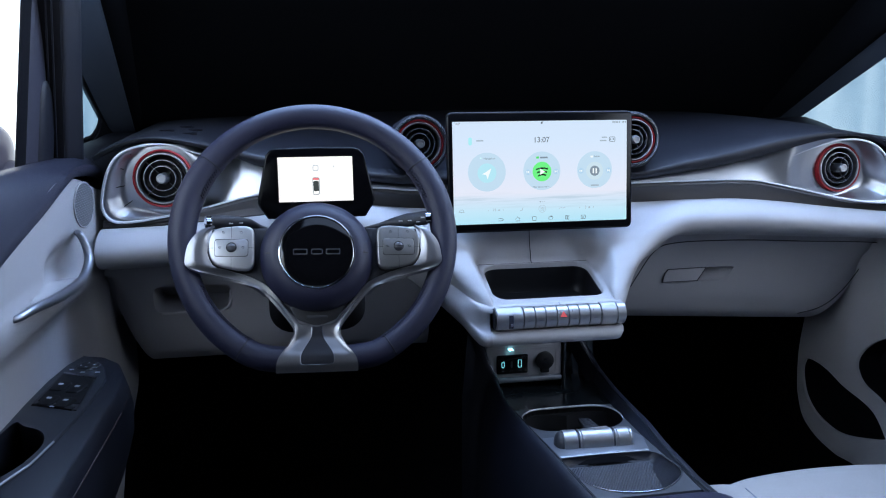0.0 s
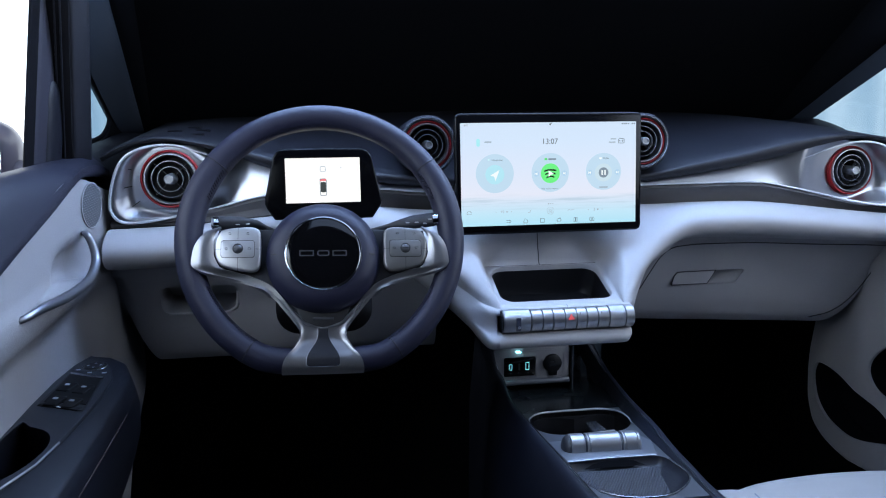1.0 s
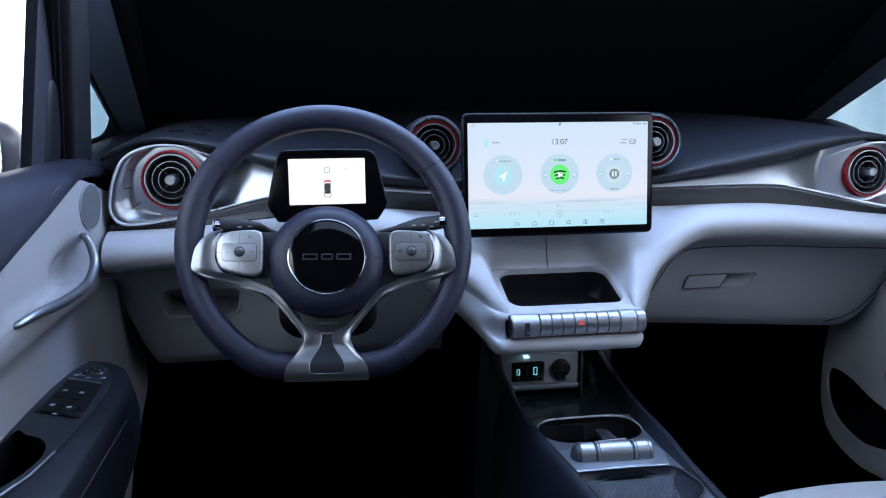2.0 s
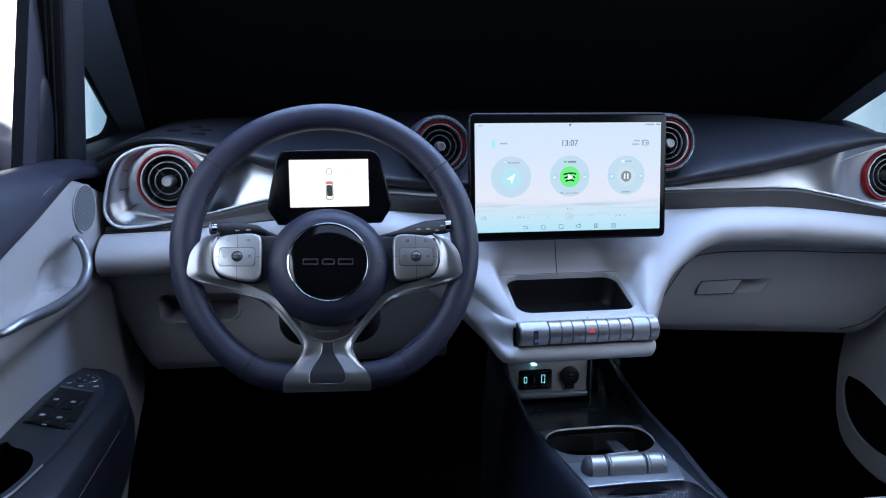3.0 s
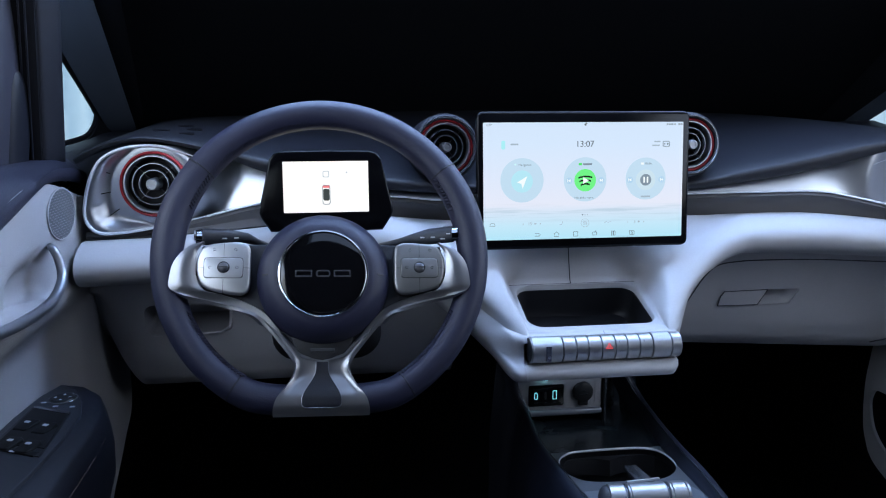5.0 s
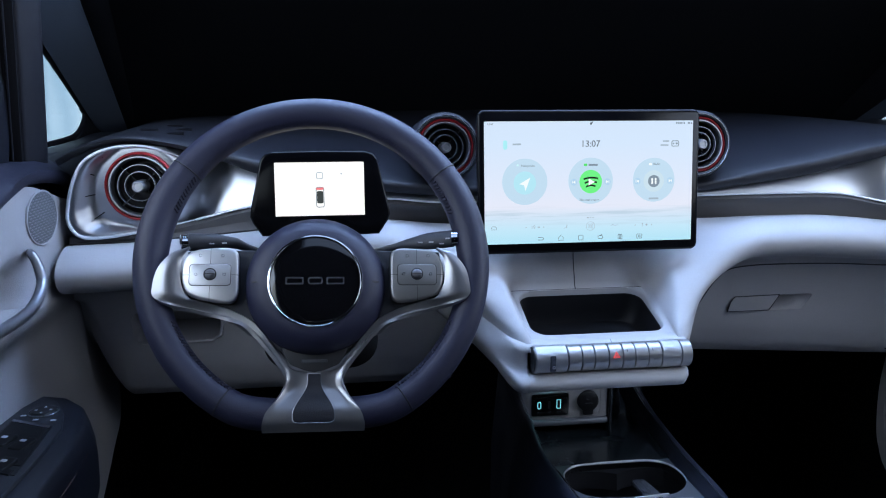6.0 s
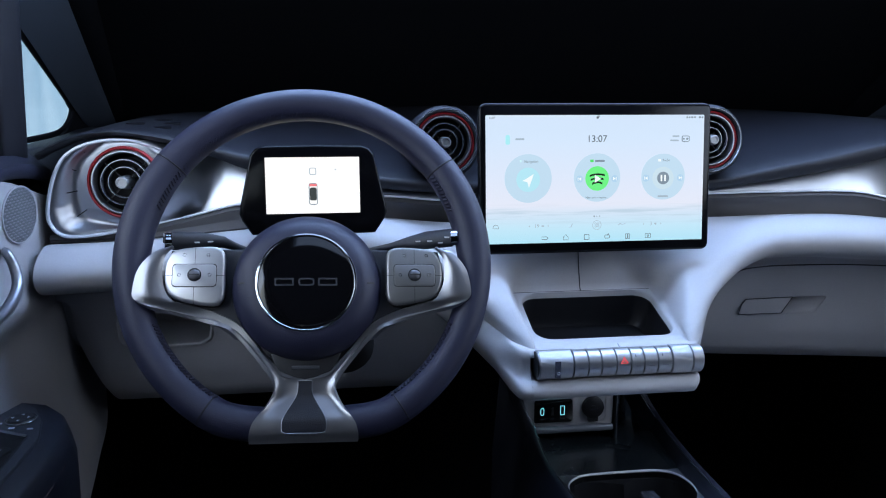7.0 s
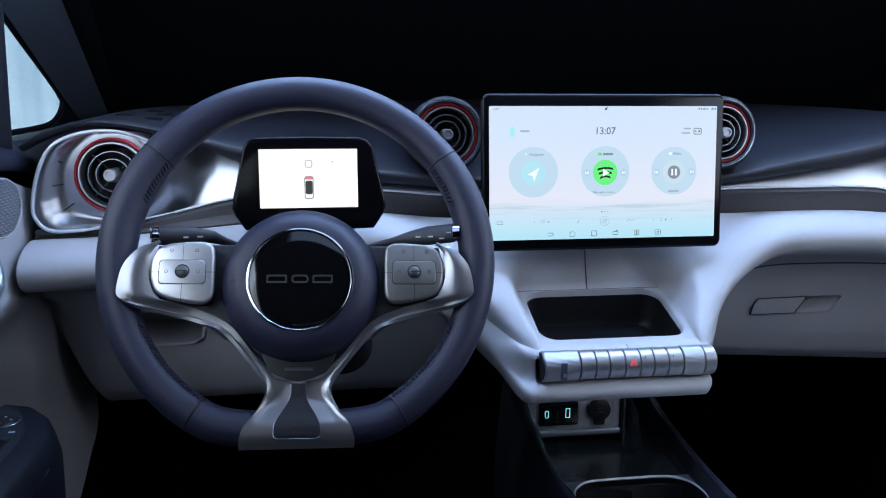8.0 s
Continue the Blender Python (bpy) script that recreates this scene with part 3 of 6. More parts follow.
# driver-side flank: from the arm's lower edge round to the end of the nose
END = [(-0.068, 0.6125), (-0.083, 0.6100), (-0.0895, 0.6040), (-0.0905, 0.5940), (-0.0915, 0.5840), (-0.0960, 0.5760), (-0.1060, 0.5710), (-0.1110, 0.5645), (-0.1075, 0.5565), (-0.0950, 0.5510), (-0.060, 0.5480)]
cols = []
for t in (0.0, 0.15, 0.3, 0.45, 0.58, 0.70, 0.80):
    a, b = pad_point(-(PAD_IN + (0.112 - PAD_IN) * t), 1.0), Vector((-(0.20 - 0.085 * t), 0.11 - 0.19 * t ** 1.3, 0.615 - 0.062 * t))
    swell = math.sin
    cols.append([a.lerp(b, n / 10) + Vector((-0.010 * swell(math.pi * n / 10), -0.008 * swell(math.pi * n / 10), 0)) for n in range(11)])
end = [Vector((-0.1040, y, z)) for y, z in END]
near = [Vector((-0.1190, y + 0.006 + 0.004 * n / 10, z + 0.002)) for n, (y, z) in enumerate(END)]
cols += [near, end]
smoothed = [[spline([c[n] for c in cols], k / 48) for n in range(11)] for k in range(49)]
pocket = [Vector((-0.1020, q.y + 0.016, q.z)) for q in end]
part("arm_flank", grid([[spline(c, m / 30) for m in range(31)] for c in smoothed]), GREY, dash, "light grey flank of the centre stack", angle=80)
part("bar_recess", grid([end, pocket]), GREY, dash)
part("nose_seam", tube([(0.006, -0.080, 0.6105), (0.006, -0.086, 0.6088), (0.006, -0.0895, 0.6055)], 0.0004, 6), DARK, dash)
bar = thing("switch_bar", "round satin silver bar of knurled knobs and buttons", "switch bar", (0.0, -0.092, 0.592))
BAR = (-0.0915, 0.5925)


def bar_piece(name, x0, x1, r, mat, ribs=0, label=""):
    """A turned length of the bar, with a fine bevel at both ends."""
    c = 0.0008
    if ribs:
        n = 150
        rows = []
        for x, k in ((x0, 0.93), (x0 + c, 1), (x1 - c, 1), (x1, 0.93)):
            rows.append([(x, BAR[0] + r * k * (1 - 0.008 * (j % 2)) * math.cos(j * math.tau / n), BAR[1] + r * k * (1 - 0.008 * (j % 2)) * math.sin(j * math.tau / n)) for j in range(n)])
        return part(name, grid(rows, closed_v=True, caps=True), mat, bar, label, angle=15)
    bm = lathe([(0, 0), (r * 0.94, 0), (r, c), (r, x1 - x0 - c), (r * 0.94, x1 - x0), (0, x1 - x0)], 48, Matrix.Translation((x0, *BAR)) @ pose(0, 0, 0, 0, 90, 0))
    return part(name, bm, mat, bar, label)


bar_piece("core", -0.096, 0.1035, 0.0135, BLACK)
bar_piece("end_cap", -0.0992, -0.0968, 0.0160, BLACK)
bar_piece("end_ring", -0.0972, -0.0962, 0.0174, SILVER)
knob = bar_piece("knob", -0.0962, -0.0563, 0.0172, SILVER, 1, "knurled silver gear knob")
for j, (a, b) in enumerate(zip((-0.0555, -0.038, -0.022, -0.004, 0.014, 0.030, 0.047), (-0.038, -0.022, -0.004, 0.014, 0.030, 0.047, 0.0648))):
    bt = bar_piece("button", a + 0.0004, b - 0.0004, 0.0166, SILVER)
bar_piece("knob", 0.0655, 0.0900, 0.0172, SILVER, 1, "knurled silver volume knob")
bar_piece("end_ring", 0.0910, 0.1045, 0.0168, SILVER)
BM = pose(0.005, BAR[0] - 0.0158, BAR[1] + 0.0062, 68, 0, 0)
tri = [(-0.0045, -0.0035), (0.0045, -0.0035), (0.0, 0.0045)]
part("hazard_mark", merged(frame_line(tri, 0.0011, 0.0006, BM), frame_line([(q[0] * 0.42, q[1] * 0.42 - 0.0004) for q in tri], 0.0006, 0.0006, BM)), glow("hazard_red", (1.0, 0.10, 0.12), 1.2), bar, "red triangle mark")
PALE = material("pale_print", (0.55, 0.57, 0.60), 0.6)
for x0, w in ((-0.047, 0.006), (-0.030, 0.008), (-0.013, 0.006), (0.022, 0.007), (0.039, 0.007), (0.056, 0.007)):
    part("button_mark", slab(rounded(w, 0.0012, 0.0004, 2), 0.0006, pose(x0, BAR[0] - 0.0166, BAR[1] - 0.001, 90, 0, 0) @ Matrix.Translation((0, 0, 0.0002))), DULL, bar)
for x0 in (0.0195, 0.0525):
    part("button_tick", slab(rounded(0.0008, 0.003, 0.0002, 2), 0.0008, pose(x0, BAR[0] - 0.0132, BAR[1] + 0.0106, 48, 0, 0)), BLACK, bar)
part("knob_window", slab(rounded(0.007, 0.020, 0.0004, 2), 0.001, pose(-0.0755, BAR[0] - 0.0172, BAR[1] - 0.001, 90, 0, 0)), SMOKED, knob)
part("knob_mark", frame_line(rounded(0.0032, 0.0032, 0.0003, 2), 0.0005, 0.0006, pose(-0.0745, BAR[0] - 0.0170, BAR[1] - 0.0055, 95, 0, 0) @ Matrix.Translation((0, 0, 0.001))), PALE, knob)


# ---- air vents ----
def air_vent(x, y, z, size, label, pod=False, turn=0.0):
    """A round vent: red collar, silver ring, concentric blades, four ribs and a turning knob."""
    v = thing("air_vent", label, "air vent", (x, y, z), "round air vents")
    m = pose(x, y, z, 86, 0, turn)
    k = size / 0.042
    part("collar", lathe([(0.0384 * k, -0.016), (0.0384 * k, -0.0005), (0.0388 * k, 0.0012), (0.0402 * k, 0.0014), (0.0416 * k, 0.0004), (0.0422 * k, -0.003), (0.0423 * k, -0.016)], 64, m), RED, v, "red anodised collar")
    part("ring", lathe([(0.0338 * k, -0.014), (0.0342 * k, 0.0015), (0.0350 * k, 0.0030), (0.0364 * k, 0.0030), (0.0376 * k, 0.0012), (0.0382 * k, -0.012)], 64, m), SILVER, v, "satin silver ring")
    for r in (0.0262, 0.0178):
        part("blade", lathe([(r * k - 0.0010, -0.012), (r * k - 0.0010, -0.0002), (r * k - 0.0005, 0.0010), (r * k + 0.0006, 0.0010), (r * k + 0.0012, -0.0004), (r * k + 0.0020, -0.012)], 56, m), SMOKED, v, "grey ring blade")
    for a in range(4):
        part("rib", slab([(0.006 * k, -0.0007), (0.033 * k, -0.0007), (0.033 * k, 0.0007), (0.006 * k, 0.0007)], 0.006, m @ pose(0, 0, -0.006, 0, 0, 45 + 90 * a)), BLACK, v)
    part("bowl", lathe([(0.0, -0.030), (0.030 * k, -0.030), (0.036 * k, -0.014), (0.0362 * k, -0.006)], 48, m), BLACK, v, "black duct behind the blades")
    part("turning_knob", lathe([(0.0, 0.0125), (0.0040 * k, 0.0125), (0.0046 * k, 0.0140), (0.0062 * k, 0.0140), (0.0072 * k, 0.0120), (0.0078 * k, 0.0), (0.0085 * k, -0.016), (0.0, -0.016)], 40, m), SILVER, v, "silver turning knob")
    if pod:
        part("housing", lathe([(0.0424 * k, -0.02), (0.0424 * k, 0.0025), (0.0440 * k, 0.0040), (0.0470 * k, 0.0040), (0.0500 * k, 0.001), (0.0512 * k, -0.006), (0.0515 * k, -0.03), (0.050 * k, -0.09), (0.044 * k, -0.16)], 64, m), NAVY, v, "navy round housing standing out of the dashboard")
        part("housing_edge", lathe([(0.0448 * k, 0.0040), (0.0453 * k, 0.0047), (0.0462 * k, 0.0047), (0.0467 * k, 0.0040)], 64, m), SMOKED, v)
    return v


air_vent(-0.5749, 0.0335, 0.8012, 0.0432, "round air vent with red collar beside the driver's door")
air_vent(0.547, 0.036, 0.792, 0.042, "round air vent with red collar beside the passenger's door")
air_vent(-0.186, 0.047, 0.845, 0.0385, "round air vent standing on the dashboard beside the touchscreen", True)
air_vent(0.171, 0.047, 0.846, 0.0385, "round air vent standing on the dashboard half behind the touchscreen", True)


def vent_bezel(outline, cx, cz):
    """The bright rim round an end vent's bowl, open towards the middle of the car."""
    loop = ring_spline(outline, 96)
    kept = [math.hypot(p.x - cx, p.z - cz) < 0.100 or abs(p.x) > abs(cx) for p in loop]
    turn = next(k for k in range(96) if kept[k] and not kept[k - 1])
    edge = [loop[(turn + k) % 96] for k in range(96) if kept[(turn + k) % 96]]
    part("vent_rim", tube(edge, lambda u: 0.0021 * min(1.0, 0.15 + 6 * min(u, 1 - u)), 8), BRUSHED, dash, "bright rim of the vent bowl")


vent_bezel(BEZEL_L, -0.5749, 0.8012)
vent_bezel(BEZEL_R, 0.547, 0.792)
# small slits cut in the driver's dish
for a in (140, 165, 190, 215):
    d = Vector((math.cos(radians(a)), 0, math.sin(radians(a))))
    c = Vector((-0.5749, 0.0356, 0.8012))
    part("dish_slit", tube([c + d * 0.056, c + d * 0.064, c + d * 0.070 + Vector((0, -0.003, 0))], 0.0007, 6), BLACK, dash)
def dash_z(x, y):
    """Height of the dash top."""
    e = along_x(LIP, x)
    y1, z1 = 0.60 + 0.03 * (1 - (x / 0.7) ** 2), 0.893 - 0.022 * (x / 0.7) ** 2
    t = (y1 - y) / (y1 - e.y)
    return z1 + (e.z - z1) * t + 0.016 * math.sin(math.pi * t) * (0.4 + 0.6 * t) * (1 - 0.85 * (x / 0.7) ** 2)


# demister slots in the dash top
for x0, y0 in ((-0.579, 0.122), (-0.560, 0.200), (-0.542, 0.165), (-0.544, 0.112)):
    part("demister_slot", slab(rounded(0.022, 0.030, 0.006), 0.004, pose(x0, y0, dash_z(x0, y0) + 0.0007, 0, 0, 10)), SEAL, dash)
# ---- touchscreen ----
def screen_picture(name, low, high, strength):
    """The glowing home page: pale sky above a misty shore."""
    m = bpy.data.materials.new(name)
    m.use_nodes = True
    nt = m.node_tree
    b = nt.nodes["Principled BSDF"]
    b.inputs["Base Color"].default_value = (0.01, 0.01, 0.012, 1)
    b.inputs["Roughness"].default_value = 0.18
    b.inputs["Emission Strength"].default_value = strength
    tc = nt.nodes.new("ShaderNodeTexCoord")
    sep = nt.nodes.new("ShaderNodeSeparateXYZ")
    nt.links.new(tc.outputs["Generated"], sep.inputs[0])
    ramp = nt.nodes.new("ShaderNodeValToRGB")
    stops = ((0.0, (0.46, 0.80, 0.95)), (0.12, (0.56, 0.82, 0.97)), (0.22, (0.66, 0.80, 0.95)), (0.30, (0.80, 0.84, 0.97)), (0.55, (0.74, 0.83, 0.99)), (0.82, (0.68, 0.82, 1.0)), (1.0, (0.66, 0.80, 0.98)))
    while len(ramp.color_ramp.elements) < len(stops):
        ramp.color_ramp.elements.new(0.5)
    for e, (p, c) in zip(ramp.color_ramp.elements, stops):
        e.position, e.color = p, (*c, 1)
    nt.links.new(sep.outputs["Z"], ramp.inputs["Fac"])
    mp = nt.nodes.new("ShaderNodeMapping")
    mp.inputs["Scale"].default_value = (2.5, 1.0, 22.0)
    nt.links.new(tc.outputs["Generated"], mp.inputs["Vector"])
    nz = nt.nodes.new("ShaderNodeTexNoise")
    nz.inputs["Scale"].default_value = 1.6
    nz.inputs["Detail"].default_value = 4.0
    nt.links.new(mp.outputs[0], nz.inputs["Vector"])
    band = nt.nodes.new("ShaderNodeMapRange")
    for k, v in (("From Min", 0.10), ("From Max", 0.22), ("To Min", 0.0), ("To Max", 1.0)):
        band.inputs[k].default_value = v
    nt.links.new(sep.outputs["Z"], band.inputs["Value"])
    band2 = nt.nodes.new("ShaderNodeMapRange")
    for k, v in (("From Min", 0.32), ("From Max", 0.22), ("To Min", 0.0), ("To Max", 1.0)):
        band2.inputs[k].default_value = v
    nt.links.new(sep.outputs["Z"], band2.inputs["Value"])
    mul = nt.nodes.new("ShaderNodeMath")
    mul.operation = 'MULTIPLY'
    nt.links.new(band.outputs[0], mul.inputs[0])
    nt.links.new(band2.outputs[0], mul.inputs[1])
    cl = nt.nodes.new("ShaderNodeMapRange")
    for k, v in (("From Min", 0.48), ("From Max", 0.72), ("To Min", 0.0), ("To Max", 0.75)):
        cl.inputs[k].default_value = v
    nt.links.new(nz.outputs["Fac"], cl.inputs["Value"])
    mul2 = nt.nodes.new("ShaderNodeMath")
    mul2.operation = 'MULTIPLY'
    nt.links.new(mul.outputs[0], mul2.inputs[0])
    nt.links.new(cl.outputs[0], mul2.inputs[1])
    mix = nt.nodes.new("ShaderNodeMix")
    mix.data_type = 'RGBA'
    nt.links.new(mul2.outputs[0], mix.inputs["Factor"])
    nt.links.new(ramp.outputs["Color"], mix.inputs["A"])
    mix.inputs["B"].default_value = (0.42, 0.58, 0.70, 1)
    nt.links.new(mix.outputs["Result"], b.inputs["Emission Color"])
    return m


disp = thing("touchscreen", "large landscape touchscreen with a pale home page lit", "screen", (0, 0.0, 0.80))
DM = pose(0.0, 0.0, 0.800, 85, 0, 0)


def on(u, v, h=0.0):
    """A place on the screen's face."""
    return DM @ Matrix.Translation((u, v, 0.0016 + h))


UI = {}


def ui(name, colour, strength=1.0):
    if name not in UI:
        UI[name] = glow("ui_" + name, colour, strength)
    return UI[name]


part("housing", slab(rounded(0.301, 0.187, 0.009), 0.013, DM @ Matrix.Translation((0.0005, 0.0018, -0.0010)), 0.0035, both=True), SATIN_BLACK, disp, "thin black housing")
part("housing_edge", frame_line(rounded(0.3005, 0.1865, 0.009), 0.0010, 0.002, DM @ Matrix.Translation((0.0005, 0.0018, -0.0030))), SMOKED, disp, "thin metallic edge")
part("bracket", box(-0.07, 0.07, 0.012, 0.075, 0.74, 0.82, 0.01), BLACK, disp, "black mounting bracket")
page = part("page", slab(rounded(0.2825, 0.1585, 0.0012), 0.0008, on(-0.0003, 0.0009, -0.0012)), screen_picture("home_page", 0, 1, 0.98), disp, "glowing pale blue home page")
INK, SOFT, HAZE, FADE = ui("ink", (0.10, 0.13, 0.17)), ui("soft", (0.22, 0.29, 0.36)), ui("haze", (0.55, 0.74, 0.90), 0.98), ui("fade", (0.38, 0.48, 0.58))
WHITE_UI = ui("white", (0.90, 0.97, 1.0))


def disc(r, m, depth=0.0002, sides=48):
    return slab([(r * math.cos(k * math.tau / sides), r * math.sin(k * math.tau / sides)) for k in range(sides)], depth, m)


part("clock", words("13:07", 0.0118, on(-0.0006, 0.0504, 0.0002)), INK, page, "the time in grey figures")
part("status_text", words("13:07", 0.0036, on(-0.134, 0.0765, 0.0002)), SOFT, page)
for u, w in ((0.1175, 0.002), (0.1205, 0.002), (0.1240, 0.003), (0.1280, 0.002), (0.1345, 0.003), (0.1380, 0.002)):
    part("status_icon", slab(rounded(w, 0.0022, 0.0004, 2), 0.0002, on(u, 0.0768, 0.0002)), SOFT, page)
part("status_dot", merged(disc(0.0015, on(0.0, 0.0768, 0.0002)), disc(0.0008, on(0.0018, 0.0785, 0.0002))), INK, page)
part("greeting_icon", slab(rounded(0.0055, 0.0120, 0.0025), 0.0002, on(-0.1143, 0.0500, 0.0002)), ui("cyan", (0.40, 0.85, 0.92)), page)
part("greeting_text", slab(rounded(0.0110, 0.0022, 0.0004, 2), 0.0002, on(-0.099, 0.0508, 0.0002)), FADE, page)
for u, v, w in ((0.1030, 0.0532, 0.009), (0.1010, 0.0480, 0.011)):
    part("station_text", slab(rounded(w, 0.0020, 0.0004, 2), 0.0002, on(u, v, 0.0002)), FADE, page)
part("station_icon", merged(frame_line(rounded(0.0105, 0.0080, 0.002, 4), 0.0011, 0.0002, on(0.1160, 0.0500, 0.0002)), disc(0.0014, on(0.1180, 0.0500, 0.0002)), slab(rounded(0.002, 0.002, 0.0003, 2), 0.0002, on(0.1135, 0.0500, 0.0002))), SOFT, page)
for n, u in enumerate((-0.0885, 0.0, 0.0868)):
    tile = part("app_tile", disc((0.0300, 0.0302, 0.0290)[n], on(u, 0.0025, 0.0001)), HAZE, page, "pale blue round tile")
    if n == 0:
        part("app_icon", disc(0.0150, on(u, 0.0010, 0.0003)), ui("aqua", (0.46, 0.80, 0.92)), tile)
        part("arrow", slab([(-0.0075, -0.001), (0.0072, 0.0075), (0.0008, -0.0095), (-0.0012, -0.0025)], 0.0002, on(u, 0.0005, 0.0005)), WHITE_UI, tile)
        part("caption", words("Navigation", 0.0042, on(u + 0.004, 0.0232, 0.0003)), SOFT, tile)
        part("caption_icon", disc(0.0014, on(u - 0.0095, 0.0240, 0.0003)), ui("cyan2", (0.62, 0.90, 0.97)), tile)
    else:
        for s in (-1, 1):
            part("skip_button", merged(slab([(s * 0.0022, 0.0), (-s * 0.0012, 0.0021), (-s * 0.0012, -0.0021)], 0.0002, on(u + s * 0.0222 - s * 0.0002, 0.0010, 0.0005)), slab(rounded(0.0008, 0.0042, 0.0001, 2), 0.0002, on(u + s * 0.0248, 0.0010, 0.0005))), WHITE_UI, tile)
            part("skip_button_back", disc(0.0044, on(u + s * 0.0228, 0.0010, 0.0003)), ui("mist", (0.44, 0.66, 0.86)), tile)
    if n == 1:
        part("app_icon", disc(0.0153, on(u, 0.0014, 0.0003)), ui("green", (0.16, 0.90, 0.24)), tile, "bright green disc")
        for v, w in ((0.0062, 0.0195), (0.0012, 0.0165), (-0.0038, 0.0130)):
            arc = []
            for k in range(15):
                a = -1 + 2 * k / 14
                arc.append((w / 2 * a, v - 0.0016 * a * a + 0.0008 + 0.0003 * a))
            for k in range(14, -1, -1):
                a = -1 + 2 * k / 14
                arc.append((w / 2 * a, v - 0.0016 * a * a - 0.0016 + 0.0003 * a))
            part("icon_stroke", slab(arc, 0.0002, on(u, 0.0008, 0.0005)), ui("black", (0.01, 0.02, 0.01)), tile)
        part("play_mark", slab([(-0.0030, 0.0048), (0.0052, 0.0), (-0.0030, -0.0048)], 0.0002, on(u, 0.0010, 0.0008)), WHITE_UI, tile)
        part("caption", slab(rounded(0.0125, 0.0026, 0.0004, 2), 0.0002, on(u + 0.0032, 0.0232, 0.0003)), SOFT, tile)
        part("caption_icon", slab(rounded(0.0045, 0.0032, 0.0008, 3), 0.0002, on(u - 0.0070, 0.0234, 0.0003)), ui("green2", (0.10, 0.75, 0.16)), tile)
        part("track_text", words("N\u00e3o est\u00e1 a repro...", 0.0038, on(u - 0.0005, -0.0224, 0.0003)), SOFT, tile)
    if n == 2:
        part("app_icon", disc(0.0142, on(u, 0.0008, 0.0003)), ui("pale_tile", (0.60, 0.76, 0.86)), tile)
        part("pause_back", disc(0.0080, on(u, 0.0008, 0.0005)), ui("slate", (0.22, 0.29, 0.36)), tile)
        part("pause_mark", merged(*[slab(rounded(0.0022, 0.0082, 0.0004, 2), 0.0002, on(u + s * 0.0024, 0.0008, 0.0008)) for s in (-1, 1)]), WHITE_UI, tile)
        part("caption", words("R\u00e1dio", 0.0042, on(u + 0.0038, 0.0232, 0.0003)), SOFT, tile)
        part("caption_icon", slab(rounded(0.004, 0.003, 0.0006, 3), 0.0002, on(u - 0.0050, 0.0232, 0.0003)), WHITE_UI, tile)
        part("station_name", slab(rounded(0.0135, 0.0024, 0.0004, 2), 0.0002, on(u, -0.0222, 0.0003)), FADE, tile)
for u, c in ((-0.0035, INK), (0.0, FADE), (0.0035, FADE)):
    part("page_dot", disc(0.0008, on(u, -0.0459, 0.0003), sides=16), c, page)
part("car_icon", merged(frame_line([(-0.0038, -0.0020), (0.0038, -0.0020), (0.0034, 0.0008), (0.0020, 0.0026), (-0.0020, 0.0026), (-0.0034, 0.0008)], 0.0006, 0.0002, on(-0.1297, -0.0573, 0.0003))), SOFT, page)
part("temperature", words("19", 0.0062, on(-0.0775, -0.0569, 0.0003)), FADE, page)
part("fan_level", words("3", 0.0062, on(0.0715, -0.0569, 0.0003)), FADE, page)
for u in (-0.0870, -0.0630, 0.0620, 0.0850):
    part("arrow_mark", slab([(-0.0006, 0.0012), (0.0008, 0.0), (-0.0006, -0.0012)], 0.0002, on(u, -0.0569, 0.0003)), FADE, page)
part("unit_mark", slab(rounded(0.0030, 0.0016, 0.0003, 2), 0.0002, on(-0.0700, -0.0569, 0.0003)), FADE, page)
part("fan_mark", disc(0.0014, on(0.0775, -0.0569, 0.0003), sides=12), FADE, page)
part("seat_icon", tube([on(u, v, 0.0003).translation for u, v in ((-0.0362, -0.0590), (-0.0330, -0.0586), (-0.0318, -0.0545))], 0.0005, 6), FADE, page)
part("air_icon", tube([on(u, v, 0.0003).translation for u, v in ((0.0280, -0.0575), (0.0310, -0.0555), (0.0330, -0.0570), (0.0375, -0.0560))], 0.0005, 6), FADE, page)
part("fan_icon", merged(annulus(0.0054, 0.0059, 0.0002, on(0.0001, -0.0570, 0.0003)), *[annulus(0.0009, 0.0014, 0.0002, on(0.0001 + 0.0016 * a, -0.0570 + 0.0016 * b, 0.0003), 12) for a in (-1, 1) for b in (-1, 1)]), FADE, page)
NAV = 1.3
nav = [(-0.0672, [(-0.0032, 0.0012), (0.0018, 0.0012), (0.0030, 0.0), (0.0018, -0.0014), (-0.0028, -0.0014)], False),
       (-0.0402, [(-0.0026, -0.0024), (0.0026, -0.0024), (0.0026, 0.0006), (0.0, 0.0030), (-0.0026, 0.0006)], True),
       (-0.0131, rounded(0.0052, 0.0052, 0.0006, 2), True), (0.0138, rounded(0.0054, 0.0036, 0.0014, 3), True), (0.0138, [(-0.0008, 0.0012), (0.0014, 0.0030), (0.0022, 0.0022), (0.0006, 0.0012)], True),
       (0.0394, rounded(0.0022, 0.0050, 0.0002, 2), True), (0.0424, rounded(0.0022, 0.0050, 0.0002, 2), True), (0.0677, rounded(0.0058, 0.0046, 0.0008, 3), True), (0.0677, rounded(0.0022, 0.0022, 0.001, 3), True)]
